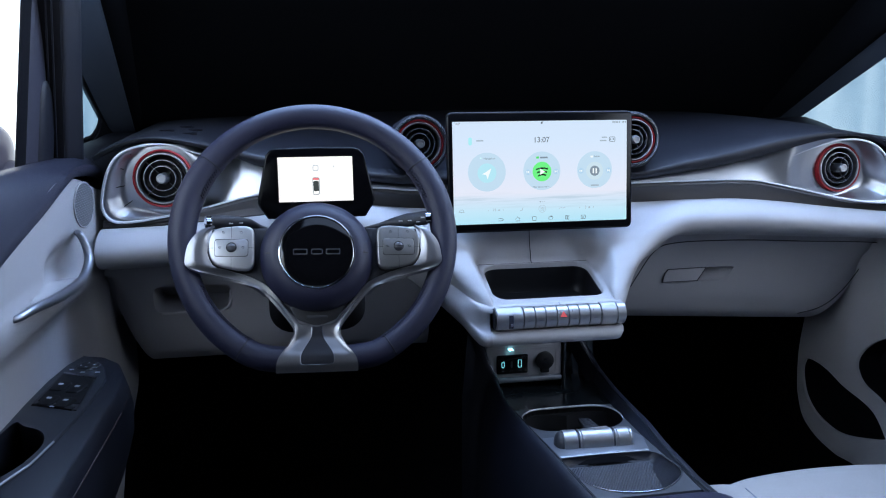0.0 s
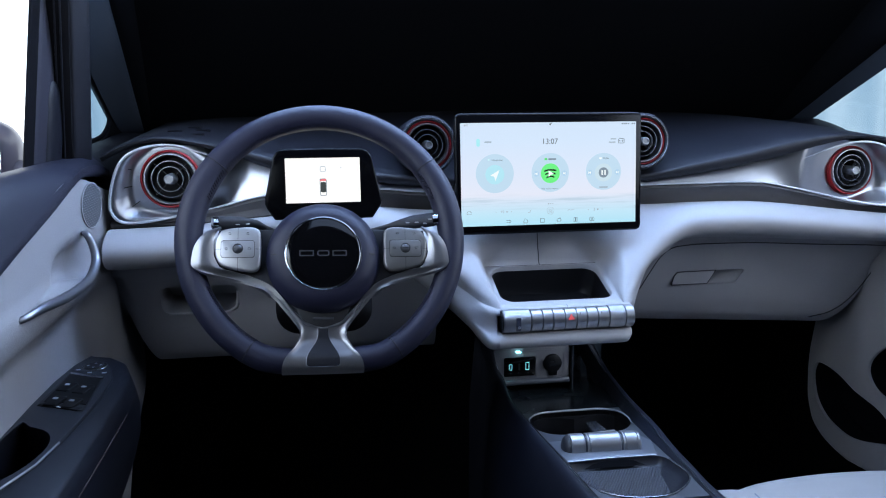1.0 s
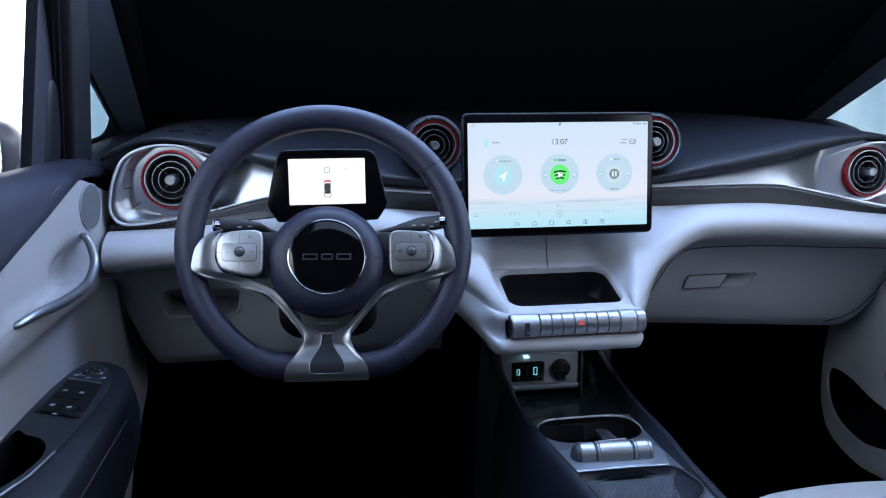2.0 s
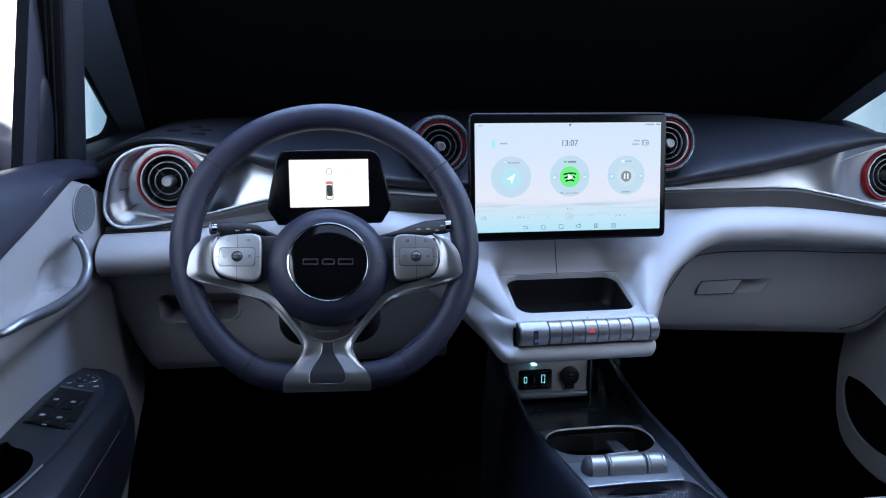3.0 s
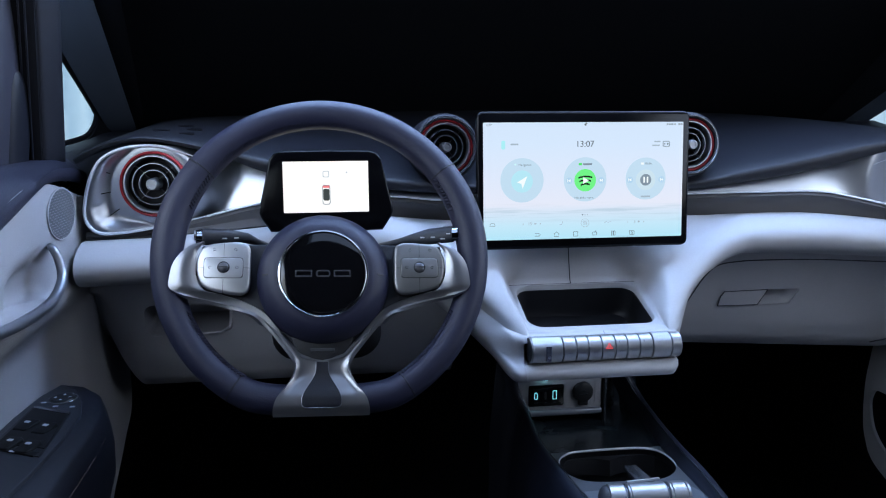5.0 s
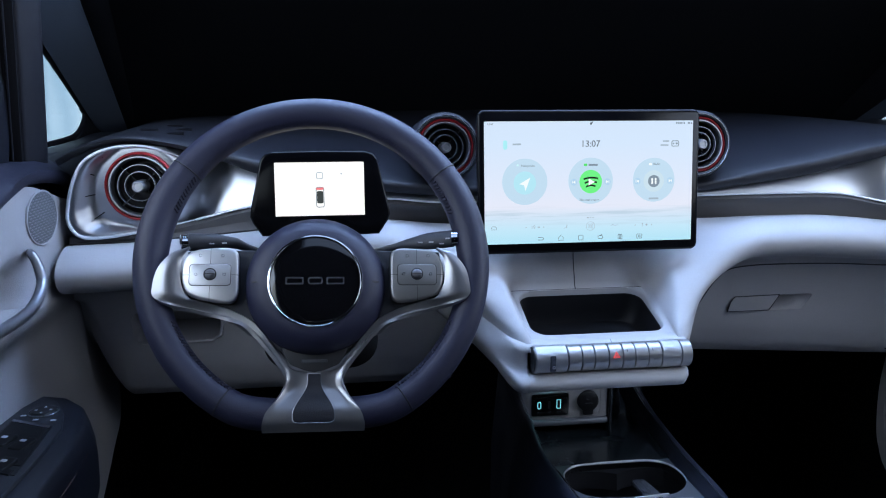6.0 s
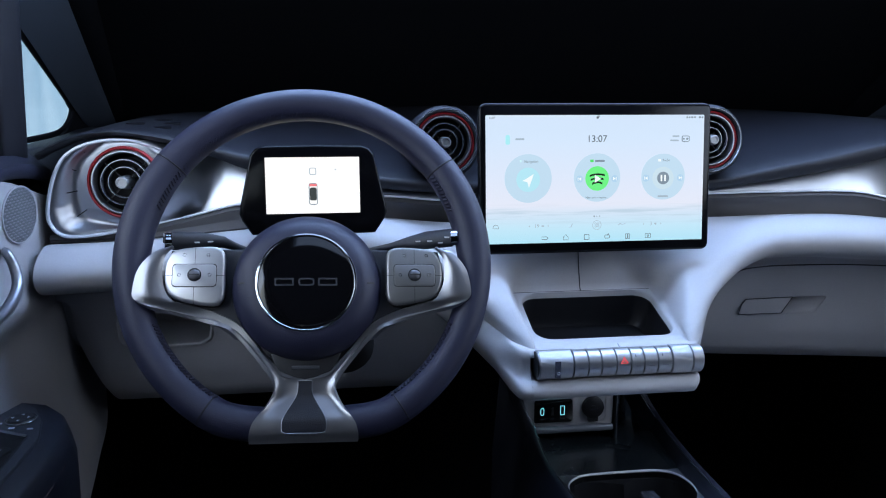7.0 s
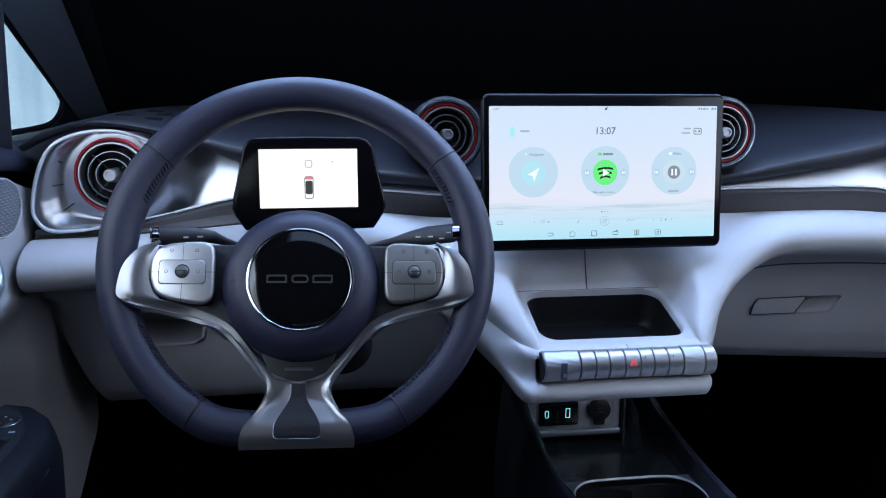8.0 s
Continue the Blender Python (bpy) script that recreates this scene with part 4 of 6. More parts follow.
for u, pts, closed in nav:
    if closed:
        part("nav_icon", frame_line([(a * NAV, b * NAV) for a, b in pts], 0.0006, 0.0002, on(u, -0.0720, 0.0003)), INK, page)
    else:
        part("nav_icon", tube([on(u + a * NAV, -0.0720 + b * NAV, 0.0003).translation for a, b in pts], 0.0004, 6), INK, page)

# ---- instrument display ----
clu = thing("instrument_display", "black instrument display with a white picture of the car", "screen", (-0.35, -0.03, 0.80))
CM = pose(-0.350, -0.030, 0.801, 84, 0, 0)
half = [(0.0, 0.0465), (0.0560, 0.0455), (0.0650, 0.0425), (0.0705, 0.0350), (0.0770, 0.0060), (0.0835, -0.0230), (0.0845, -0.0320), (0.0815, -0.0400), (0.0705, -0.0560), (0.0, -0.0575)]
case = [(a, b) for a, b in half] + [(-a, b) for a, b in reversed(half[1:-1])]
part("case", slab(case, 0.030, CM @ Matrix.Translation((-0.0005, 0, -0.001)), 0.0025, both=True), SATIN_BLACK, clu, "black hexagonal case")
part("case_edge", frame_line([(a * 1.002, b * 1.002) for a, b in case], 0.0008, 0.002, CM @ Matrix.Translation((-0.0005, 0, -0.0042))), SMOKED, clu)
part("stand", box(-0.39, -0.31, -0.02, 0.06, 0.735, 0.78, 0.008), DARK, clu)
pic = part("picture", slab(rounded(0.1075, 0.0648, 0.0006, 2), 0.0006, CM @ Matrix.Translation((-0.0007, 0.0002, 0.0002))), glow("cluster_white", (1.0, 1.0, 1.0), 1.02), clu, "glowing white picture")
cl = lambda u, v: CM @ Matrix.Translation((u, v, 0.0006))
part("road_mark", frame_line(rounded(0.0080, 0.0082, 0.002, 4), 0.0008, 0.0003, cl(-0.0006, 0.0163)), FADE, pic)
part("dot_mark", disc(0.0008, cl(0.0255, 0.0183), sides=12), FADE, pic)
part("car_outline", frame_line(rounded(0.0100, 0.0250, 0.0026, 5), 0.0009, 0.0003, cl(-0.0006, -0.0098)), SOFT, pic)
part("car_roof", slab(rounded(0.0078, 0.0150, 0.0020, 4), 0.0003, cl(-0.0006, -0.0098)), ui("car_black", (0.05, 0.06, 0.06)), pic)
part("car_nose", slab(rounded(0.0092, 0.0032, 0.0014, 4), 0.0003, cl(-0.0006, 0.0006)), ui("car_red", (0.90, 0.22, 0.24)), pic)

# ---- steering wheel ----
wheel = thing("steering_wheel", "navy leather flat-bottomed steering wheel with satin silver spokes", "steering wheel", (-0.354, -0.172, 0.740))
WM = pose(-0.354, -0.172, 0.740, 65, 0, 0) @ pose(0, 0, 0, 0, 0, -1.8)


def rim_point(a):
    x, y = 0.1672 * math.cos(a), 0.1682 * math.sin(a)
    low = -0.1585
    if y < low + 0.012:
        d = low + 0.012 - y
        y = low + 0.012 - 0.012 * (1 - math.exp(-d / 0.012))
    return Vector((x, y, 0.0))


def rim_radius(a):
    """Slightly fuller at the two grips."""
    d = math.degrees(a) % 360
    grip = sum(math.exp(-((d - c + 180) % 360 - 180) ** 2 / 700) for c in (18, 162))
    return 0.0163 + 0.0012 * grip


N = 180
rows = []
for k in range(N):
    a = math.tau * k / N
    p, out = rim_point(a), None
    d = (rim_point(a + 0.01) - rim_point(a - 0.01)).normalized()
    out = Vector((d.y, -d.x, 0))
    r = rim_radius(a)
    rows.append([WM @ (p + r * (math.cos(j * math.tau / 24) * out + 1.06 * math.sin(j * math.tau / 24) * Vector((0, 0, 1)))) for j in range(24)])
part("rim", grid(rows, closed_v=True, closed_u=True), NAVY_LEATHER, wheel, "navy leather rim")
for deg in (36, 144, 237.5, 302.5):
    a = radians(deg)
    p = rim_point(a)
    d = (rim_point(a + 0.01) - rim_point(a - 0.01)).normalized()
    out = Vector((d.y, -d.x, 0))
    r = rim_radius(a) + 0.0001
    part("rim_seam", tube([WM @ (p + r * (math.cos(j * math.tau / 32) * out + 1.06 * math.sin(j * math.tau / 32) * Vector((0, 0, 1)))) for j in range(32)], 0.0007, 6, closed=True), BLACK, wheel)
# cross stitching along the inside of the rim
THREAD = material("dark_thread", (0.012, 0.012, 0.028), 0.6)
bits = []
for k in range(250):
    a = math.tau * k / 250
    deg = math.degrees(a)
    if 238 < deg < 302 or 160 < deg < 204 or deg > 336 or deg < 20:
        continue
    p = rim_point(a)
    d = (rim_point(a + 0.01) - rim_point(a - 0.01)).normalized()
    out = Vector((d.y, -d.x, 0))
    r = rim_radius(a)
    side = lambda t: p + (r + 0.0002) * (math.cos(t) * out + 1.06 * math.sin(t) * Vector((0, 0, 1)))
    t0 = radians(150)
    heavy = 20 <= deg < 36 or 144 < deg <= 160 or 204 <= deg < 238 or 302 < deg <= 336
    bits.append(tube([WM @ (side(t0 - 0.16) - d * 0.0012), WM @ (side(t0) + side(t0).normalized() * 0.0), WM @ (side(t0 + 0.16) + d * 0.0012)], 0.0012 if heavy else 0.0004, 5))
stitches = part("stitching", merged(*bits), THREAD, wheel, "row of dark leather stitches")
stitches["kind"] = "stuff"

HUB = WM @ Matrix.Translation((0.0006, -0.0260, 0.0))
part("hub", lathe([(0.0, 0.0300), (0.0440, 0.0300), (0.0500, 0.0295), (0.0560, 0.0275), (0.0630, 0.0225), (0.0690, 0.0140), (0.0715, 0.0060), (0.0722, -0.006), (0.0690, -0.022), (0.0, -0.03)], 80, HUB), NAVY_LEATHER, wheel, "round padded navy hub")
part("hub_ring", lathe([(0.0446, 0.0290), (0.0449, 0.0310), (0.0458, 0.0318), (0.0470, 0.0316), (0.0479, 0.0298)], 80, HUB), CHROME, wheel, "bright chrome ring")
badge = part("badge", lathe([(0.0, 0.0306), (0.0300, 0.0305), (0.0440, 0.0303), (0.0448, 0.0300), (0.0448, 0.0250)], 80, HUB), GLOSS, wheel, "gloss black disc with grey emblem shapes")
EMB = material("emblem_grey", (0.09, 0.09, 0.10), 0.3, metal=0.5)
for u, outline in ((-0.0205, rounded(0.0180, 0.0076, 0.0010, 2)), (0.0, rounded(0.0150, 0.0076, 0.0030, 3)), (0.0200, rounded(0.0180, 0.0076, 0.0010, 2))):
    part("emblem", frame_line(outline, 0.0016, 0.0004, HUB @ Matrix.Translation((u, 0.0, 0.0308))), EMB, badge)
for s in (-1, 1):
    part("hub_mark", slab(rounded(0.0075, 0.0016, 0.0004, 2), 0.0006, HUB @ Matrix.Translation((s * 0.0610, 0.0, 0.0248)) @ pose(0, 0, 0, 0, s * 32, 0)), BLACK, wheel)

# the silver frame: two horns, thin lower lines and a forked foot
OUTER = [(-0.1260, 0.0127), (-0.1414, 0.0063), (-0.1550, -0.0095), (-0.1594, -0.0282), (-0.1580, -0.0395), (-0.1436, -0.0466), (-0.1186, -0.0515), (-0.0830, -0.0606), (-0.0655, -0.0690), (-0.0420, -0.0960), (-0.0292, -0.1142), (-0.0275, -0.1262), (-0.0350, -0.1410), (-0.0460, -0.1540), (-0.0496, -0.1660), (-0.0496, -0.1735)]
INNER = [(-0.1260, 0.0105), (-0.1330, 0.0), (-0.1340, -0.0180), (-0.1290, -0.0350), (-0.1200, -0.0425), (-0.1050, -0.0455), (-0.0830, -0.0525), (-0.0610, -0.0650), (-0.0395, -0.0915), (-0.0290, -0.1040), (-0.0210, -0.1120), (-0.0060, -0.1150)]


def lift(v, u):
    """The frame rises towards the driver where it laps over the rim."""
    return 0.0080 + 0.0100 * smooth(-0.128, -0.156, v) + (0.0075 * smooth(-0.058, -0.042, v) + 0.0035 * smooth(0.128, 0.150, abs(u))) * smooth(0.098, 0.120, abs(u)) - 0.006 * smooth(-0.158, -0.1745, v) ** 2


def side_line(points, count):
    return [spline([(*p, 0) for p in points], k / count) for k in range(count + 1)]


lo, li = side_line(OUTER, 60), side_line(INNER, 60)
rows = []
for k in range(61):
    a = lo[k]
    # partner on the inner line by its own run
    t = k / 60
    b = spline([(*p, 0) for p in INNER], min(t / 0.70, 1.0))
    if t > 0.70:
        b = Vector((-0.006 + 0.006 * smooth(0.70, 0.74, t), -0.1150 + (a.y + 0.1150) * smooth(0.70, 1.0, t), 0))
    row = []
    for j in range(7):
        q = a.lerp(b, j / 6)
        row.append((q.x, q.y, lift(q.y, q.x) + 0.0022 * math.sin(math.pi * j / 6) * (1 - smooth(0.22, 0.32, t)) + (0.0018 * (j == 0) - 0.0012 * math.sin(math.pi * j / 6)) * smooth(0.24, 0.34, t) * (1 - smooth(0.80, 0.9, t))))
    rows.append(row)
bm = merged(*[grid([[WM @ Vector((-s * q[0], q[1], q[2])) for q in r] for r in rows]) for s in (-1, 1)])
bmesh.ops.remove_doubles(bm, verts=bm.verts, dist=1e-5)
bmesh.ops.recalc_face_normals(bm, faces=bm.faces)
up = WM.to_3x3() @ Vector((0, 0, 1))
if sum(f.normal.dot(up) for f in bm.faces) < 0:
    bmesh.ops.reverse_faces(bm, faces=bm.faces)
bmesh.ops.solidify(bm, geom=list(bm.faces), thickness=0.0035)
part("spoke_trim", bm, SPOKE, wheel, "satin silver spoke trim", angle=50)
def inset_half(v):
    r = max(0.0, (-0.1605 - v) / 0.0045)
    return 0.0066 + 0.0138 * smooth(-0.124, -0.157, v) - 0.0045 * (1 - math.sqrt(max(0.0, 1 - r * r)))


vs = [-0.1165 - 0.0485 * k / 40 for k in range(41)]
part("foot_inset", grid([[WM @ Vector((inset_half(v) * j / 6, v, lift(v, 0) + 0.0012)) for j in range(-6, 7)] for v in vs]), HIDE, wheel, "dark inset in the forked foot")
edge = [(inset_half(v), v) for v in vs]
edge = edge + [(-a, b) for a, b in reversed(edge)]
part("foot_inset_edge", tube([WM @ Vector((a, b, lift(b, 0) + 0.0013)) for a, b in edge], 0.0004, 6, closed=True), DULL, wheel)
# navy covers between hub, switch pods and the silver frame
cover = [(-0.1300, 0.0110), (-0.0600, 0.0130), (0.0600, 0.0130), (0.1300, 0.0110), (0.1360, -0.0200), (0.1240, -0.0440), (0.0860, -0.0560), (0.0620, -0.0660), (0.0380, -0.0930), (0.0180, -0.1060), (-0.0180, -0.1060), (-0.0380, -0.0930), (-0.0620, -0.0660), (-0.0860, -0.0560), (-0.1240, -0.0440), (-0.1360, -0.0200)]
part("spoke_cover", slab(cover, 0.018, WM @ Matrix.Translation((0, 0, 0.0030)), 0.003), NAVY, wheel, "dark navy spoke cover")
part("chin", slab([(-0.034, -0.090), (0.034, -0.090), (0.023, -0.1160), (-0.023, -0.1160)], 0.010, WM @ Matrix.Translation((0, 0, 0.0055)), 0.002), BLACK, wheel)
part("chin_bar", slab(rounded(0.026, 0.0035, 0.001, 3), 0.002, WM @ Matrix.Translation((0, -0.1040, 0.0062)), 0.0006), DARK, wheel)


# Switch silver again, the right pod's darker warm reflection put into its colour.
POD_DIM = material("switch_silver_dim", (0.27, 0.265, 0.26), 0.40, metal=0.8, mottle=0.03, fine=0.02)
POD = [(-0.1325, -0.0140), (-0.1315, -0.0040), (-0.1265, 0.0055), (-0.1180, 0.0095), (-0.1060, 0.0112), (-0.0920, 0.0120), (-0.0840, 0.0110), (-0.0785, 0.0070), (-0.0768, -0.0010), (-0.0765, -0.0170), (-0.0765, -0.0330), (-0.0785, -0.0415), (-0.0840, -0.0455), (-0.0920, -0.0456), (-0.1040, -0.0438), (-0.1180, -0.0405), (-0.1270, -0.0350), (-0.1315, -0.0250)]
THUMB = material("thumb_wheel_metal", (0.12, 0.12, 0.13), 0.45, metal=0.7)
for s, mat in ((1, POD_SILVER), (-1, POD_DIM)):
    outline = [(s * a, b) for a, b in POD]
    pod = part("switch_pod", slab([(a * 1.004, b) for a, b in outline], 0.012, WM @ Matrix.Translation((0, 0, 0.0135)), 0.001), BLACK, wheel, "pod of thumb switches")
    cx = -0.1045 * s
    mid = [(cx + a, b - 0.0170) for a, b in rounded(0.0400, 0.0215, 0.0035, 5)]
    for sx in (-1, 1):
        for sy in (-1, 1):
            q = slab(ring_spline([(a, b, 0) for a, b in outline], 64), 0.006, Matrix.Translation((0, 0, 0.0172)), 0.0032)
            for co, no in (((cx + sx * 0.0002, 0, 0), (-sx, 0, 0)), ((0, -0.0170 + sy * 0.0002, 0), (0, -sy, 0))):
                bmesh.ops.bisect_plane(q, geom=list(q.verts) + list(q.edges) + list(q.faces), plane_co=co, plane_no=no, clear_outer=True)
            bmesh.ops.transform(q, matrix=WM, verts=q.verts)
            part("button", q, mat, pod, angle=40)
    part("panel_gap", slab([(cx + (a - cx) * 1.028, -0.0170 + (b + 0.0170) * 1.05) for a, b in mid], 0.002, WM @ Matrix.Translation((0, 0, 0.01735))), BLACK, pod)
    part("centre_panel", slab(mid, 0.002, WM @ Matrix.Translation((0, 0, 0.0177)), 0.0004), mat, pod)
    part("wheel_slot", disc(0.0064, WM @ Matrix.Translation((cx, -0.0165, 0.0180)), 0.001), BLACK, pod)
    rows = []
    for i in range(17):
        x = -0.0050 + 0.0100 * i / 16
        rr = 0.0056 * math.sqrt(1 - 0.75 * (x / 0.0052) ** 2) * (1 - 0.03 * (i % 2))
        rows.append([WM @ Vector((cx + x, -0.0165 + rr * math.cos(j * math.tau / 32), 0.0170 + rr * 0.62 * math.sin(j * math.tau / 32))) for j in range(32)])
    roll = part("thumb_wheel", grid(rows, closed_v=True, caps=True), THUMB, pod, "ribbed dark silver thumb wheel", angle=20)
    part("thumb_groove", slab(rounded(0.0098, 0.0009, 0.0002, 2), 0.0006, WM @ Matrix.Translation((cx, -0.0165, 0.0207))), BLACK, roll)
    for a, b in ((-0.0140, -0.0165), (0.0140, -0.0165), (-0.010, 0.0030), (0.012, 0.0030)):
        part("button_mark", frame_line(rounded(0.0030, 0.0028, 0.001, 3), 0.0003, 0.0003, WM @ Matrix.Translation((cx + a, b, 0.0179 if b < -0.01 else 0.0174))), SMOKED, pod)

# column and stalks
column = thing("steering_column", "black steering column shroud behind the wheel", "steering column", (-0.352, -0.06, 0.70))
rows = []
for i in range(9):
    t = i / 8
    c = WM @ Vector((0, -0.022 - 0.02 * t, -0.03 - 0.16 * t))
    rows.append([c + Vector((q[0] * (0.7 + 0.5 * t), 0, q[1] * (0.75 + 0.4 * t))) for q in rounded(0.12, 0.095, 0.03, 6)])
part("shroud", grid(rows, closed_v=True, caps=True), BLACK, column, "black plastic shroud")
for s, a, b, c in ((-1, (-0.415, -0.105, 0.738), (-0.440, -0.135, 0.7560), (-0.487, -0.152, 0.7615)), (1, (-0.290, -0.115, 0.738), (-0.252, -0.150, 0.7535), (-0.208, -0.166, 0.7605))):
    st = part("stalk", tube([Vector(a), Vector(a).lerp(Vector(b), 0.6), Vector(b), Vector(b).lerp(Vector(c), 0.3), Vector(b).lerp(Vector(c), 0.42), Vector(c)], lambda u: 0.0042 + 0.0058 * smooth(0.15, 0.75, u), 20, False, 0.8), DARK, column, "dark grey control stalk with pale marks")
    d = (Vector(c) - Vector(b)).normalized()
    part("stalk_tip", tube([Vector(c), Vector(c) + d * 0.001, Vector(c) + d * 0.0055, Vector(c) + d * 0.0065], lambda u: 0.0090 - 0.001 * u, 20, False, 0.8), CHROME, st, "chrome stalk tip")
    for k, h in ((0.20, 0.002), (0.46, 0.001), (0.70, -0.002), (0.84, 0.003)) if s > 0 else ((0.20, 0.002), (0.46, 0.001)):
        q = Vector(b).lerp(Vector(c), k)
        part("stalk_mark", slab(rounded(0.0050, 0.0013, 0.0004, 2), 0.0006, Matrix.Translation(q + Vector((0, -0.0117, h))) @ pose(0, 0, 0, 90, 0, 0)), PALE, st)
# ---- centre console ----
SLOPE = math.degrees(math.atan(0.13))
KM = pose(0.0189, -0.1531, 0.4372, -SLOPE, 0, 0) @ Matrix.Diagonal((1.055, 1.055, 1.055, 1))
console = thing("centre_console", "dark centre console with cup holders between the footwells", "console", (0.02, -0.15, 0.0))


def k3(u, v, h=0.0):
    return KM @ Vector((u, v, h))


# edges of the deck, and the raised rims outside them (across, along, height over the deck)
LEFT_IN = [(-0.070, -0.60), (-0.069, -0.30), (-0.0687, -0.20), (-0.0672, -0.10), (-0.0668, 0.03), (-0.0650, 0.13), (-0.0590, 0.22), (-0.0545, 0.28)]
LEFT_RIM = [(-0.079, -0.60, 0.004), (-0.078, -0.30, 0.005), (-0.0775, -0.20, 0.005), (-0.0755, -0.10, 0.005), (-0.0750, 0.03, 0.006), (-0.0730, 0.13, 0.008), (-0.0670, 0.20, 0.014), (-0.0650, 0.235, 0.024)]
RIGHT_IN = [(0.045, -0.60), (0.047, -0.30), (0.0535, -0.22), (0.0590, -0.18), (0.0630, -0.115), (0.0700, -0.038), (0.0795, 0.043), (0.0870, 0.105), (0.1016, 0.190), (0.114, 0.260), (0.130, 0.345)]
RIGHT_RIM = [(0.053, -0.60, 0.0), (0.055, -0.30, 0.001), (0.0585, -0.22, 0.0015), (0.0635, -0.18, 0.003), (0.0695, -0.115, 0.007), (0.0834, -0.026, 0.011), (0.0930, 0.060, 0.014), (0.1050, 0.135, 0.0145), (0.1185, 0.208, 0.015), (0.1290, 0.270, 0.018)]
# in front the rims sweep up on both sides of the socket panel
LEFT_END = [(-0.0600, 0.108, 0.452), (-0.0690, 0.112, 0.492), (-0.0740, 0.115, 0.545)]
RIGHT_END = [(0.1465, 0.158, 0.438), (0.1330, 0.172, 0.464), (0.1200, 0.180, 0.492), (0.1120, 0.185, 0.530)]


def across(points, v):
    return along_x([(b, a, c[0] if c else 0.0) for a, b, *c in points], v)


for s, rim, inn, end in ((-1, LEFT_RIM, LEFT_IN, LEFT_END), (1, RIGHT_RIM, RIGHT_IN, RIGHT_END)):
    path, low = [], []
    for i in range(41):
        v = rim[0][1] + (rim[-1][1] - rim[0][1]) * i / 40
        q, d = across(rim, v), across(inn, v)
        path.append(k3(q.y, v, q.z))
        low.append(k3(d.y, v, -0.007 * smooth(0.095, 0.112, v)))
    for q in end:
        path.append(Vector(q))
        low.append(Vector(q) + Vector((-s * 0.010, 0.020, -0.02)))
    rows, line, glint = [], [], []
    for i in range(121):
        p, g = spline(path, i / 120), spline(low, i / 120)
        d = spline(path, min(i / 120 + 0.004, 1.0)) - spline(path, max(i / 120 - 0.004, 0.0))
        up = Vector((0, -d.z, d.y)).normalized()
        at = lambda du, dh: p + Vector((s * du, 0, 0)) + up * dh
        rows.append([g - up * 0.012, g, g.lerp(p, 0.30) - up * 0.0012, g.lerp(p, 0.62) - up * 0.0006, at(-0.0028, -0.0008), at(-0.0010, 0.0012), at(0.0020, 0.0016), at(0.0060, 0.0002), at(0.0105, -0.006), at(0.0140, -0.016),
                     Vector((p.x + s * 0.022, p.y + 0.004, p.z - 0.06)), Vector((p.x + s * 0.030, p.y + 0.006, p.z - 0.16)), Vector((p.x + s * 0.032, p.y + 0.006, 0.02))])
        line.append(at(-0.0022, 0.0006))
        glint.append(g + up * 0.0004)
    part("console_side", grid(rows), CONSOLE, console, "dark navy padded side", angle=70)
    part("rim_line", tube(line, 0.0007, 6), SMOKED, console, "thin satin edge line")
    part("deck_joint", tube(glint[:96], 0.0005, 6), BLACK, console)
# deck with cup holders and phone well cut through
ROWS_V = [-0.245 + 0.351 * i / 14 for i in range(15)]
deck = slab([(across(LEFT_IN, v).y, v) for v in ROWS_V] + [(across(RIGHT_IN, v).y, v) for v in reversed(ROWS_V)], 0.010, KM)
cup = ring_spline([(-0.0668, 0.048, 0), (-0.0622, 0.0752, 0), (-0.0420, 0.0975, 0), (-0.0150, 0.1015, 0), (0.0147, 0.1022, 0), (0.0560, 0.1000, 0), (0.0755, 0.0830, 0), (0.0785, 0.0480, 0), (0.0690, 0.0165, 0), (0.0463, -0.0060, 0), (0.0230, -0.0085, 0), (-0.0239, -0.0070, 0), (-0.0510, 0.0010, 0), (-0.0645, 0.0230, 0)], 96)
WELL = [(-0.0660, -0.1160), (-0.0100, -0.1125), (0.0495, -0.1160), (0.0575, -0.1500), (0.0560, -0.1850), (0.0389, -0.2133), (0.0073, -0.2365), (-0.0314, -0.2351), (-0.0580, -0.2130), (-0.0680, -0.1750)]
BED = [(-0.0600, -0.1210), (-0.0080, -0.1205), (0.0450, -0.1215), (0.0390, -0.1480), (0.0310, -0.1800), (0.0235, -0.2030), (0.0000, -0.2100), (-0.0240, -0.2110), (-0.0500, -0.1920), (-0.0610, -0.1600)]
well, bed = (ring_spline([(*q, 0) for q in o], 80) for o in (WELL, BED))
deck = cut(deck, slab(cup, 0.05, KM @ Matrix.Translation((0, 0, 0.02))), slab(well, 0.05, KM @ Matrix.Translation((0, 0, 0.02))))
DECKMAT = material("dark_satin_deck", (0.17, 0.18, 0.20), 0.36, metal=0.6, grain=0.1, scale=300)
part("deck", deck, DECKMAT, console, "dark satin deck plate", angle=30)
part("cup_wall", grid([[k3(q.x, q.y, h) for q in cup] for h in (0.0005, -0.07)], closed_v=True), BLACK, console)
part("cup_floor", slab(cup, 0.002, KM @ Matrix.Translation((0, 0, -0.068))), BLACK, console)
ring = lambda cx, cy, r: slab([(cx + r * math.cos(k * math.tau / 72), cy + r * math.sin(k * math.tau / 72)) for k in range(72)], 0.05, KM @ Matrix.Translation((0, 0, 0.02)))
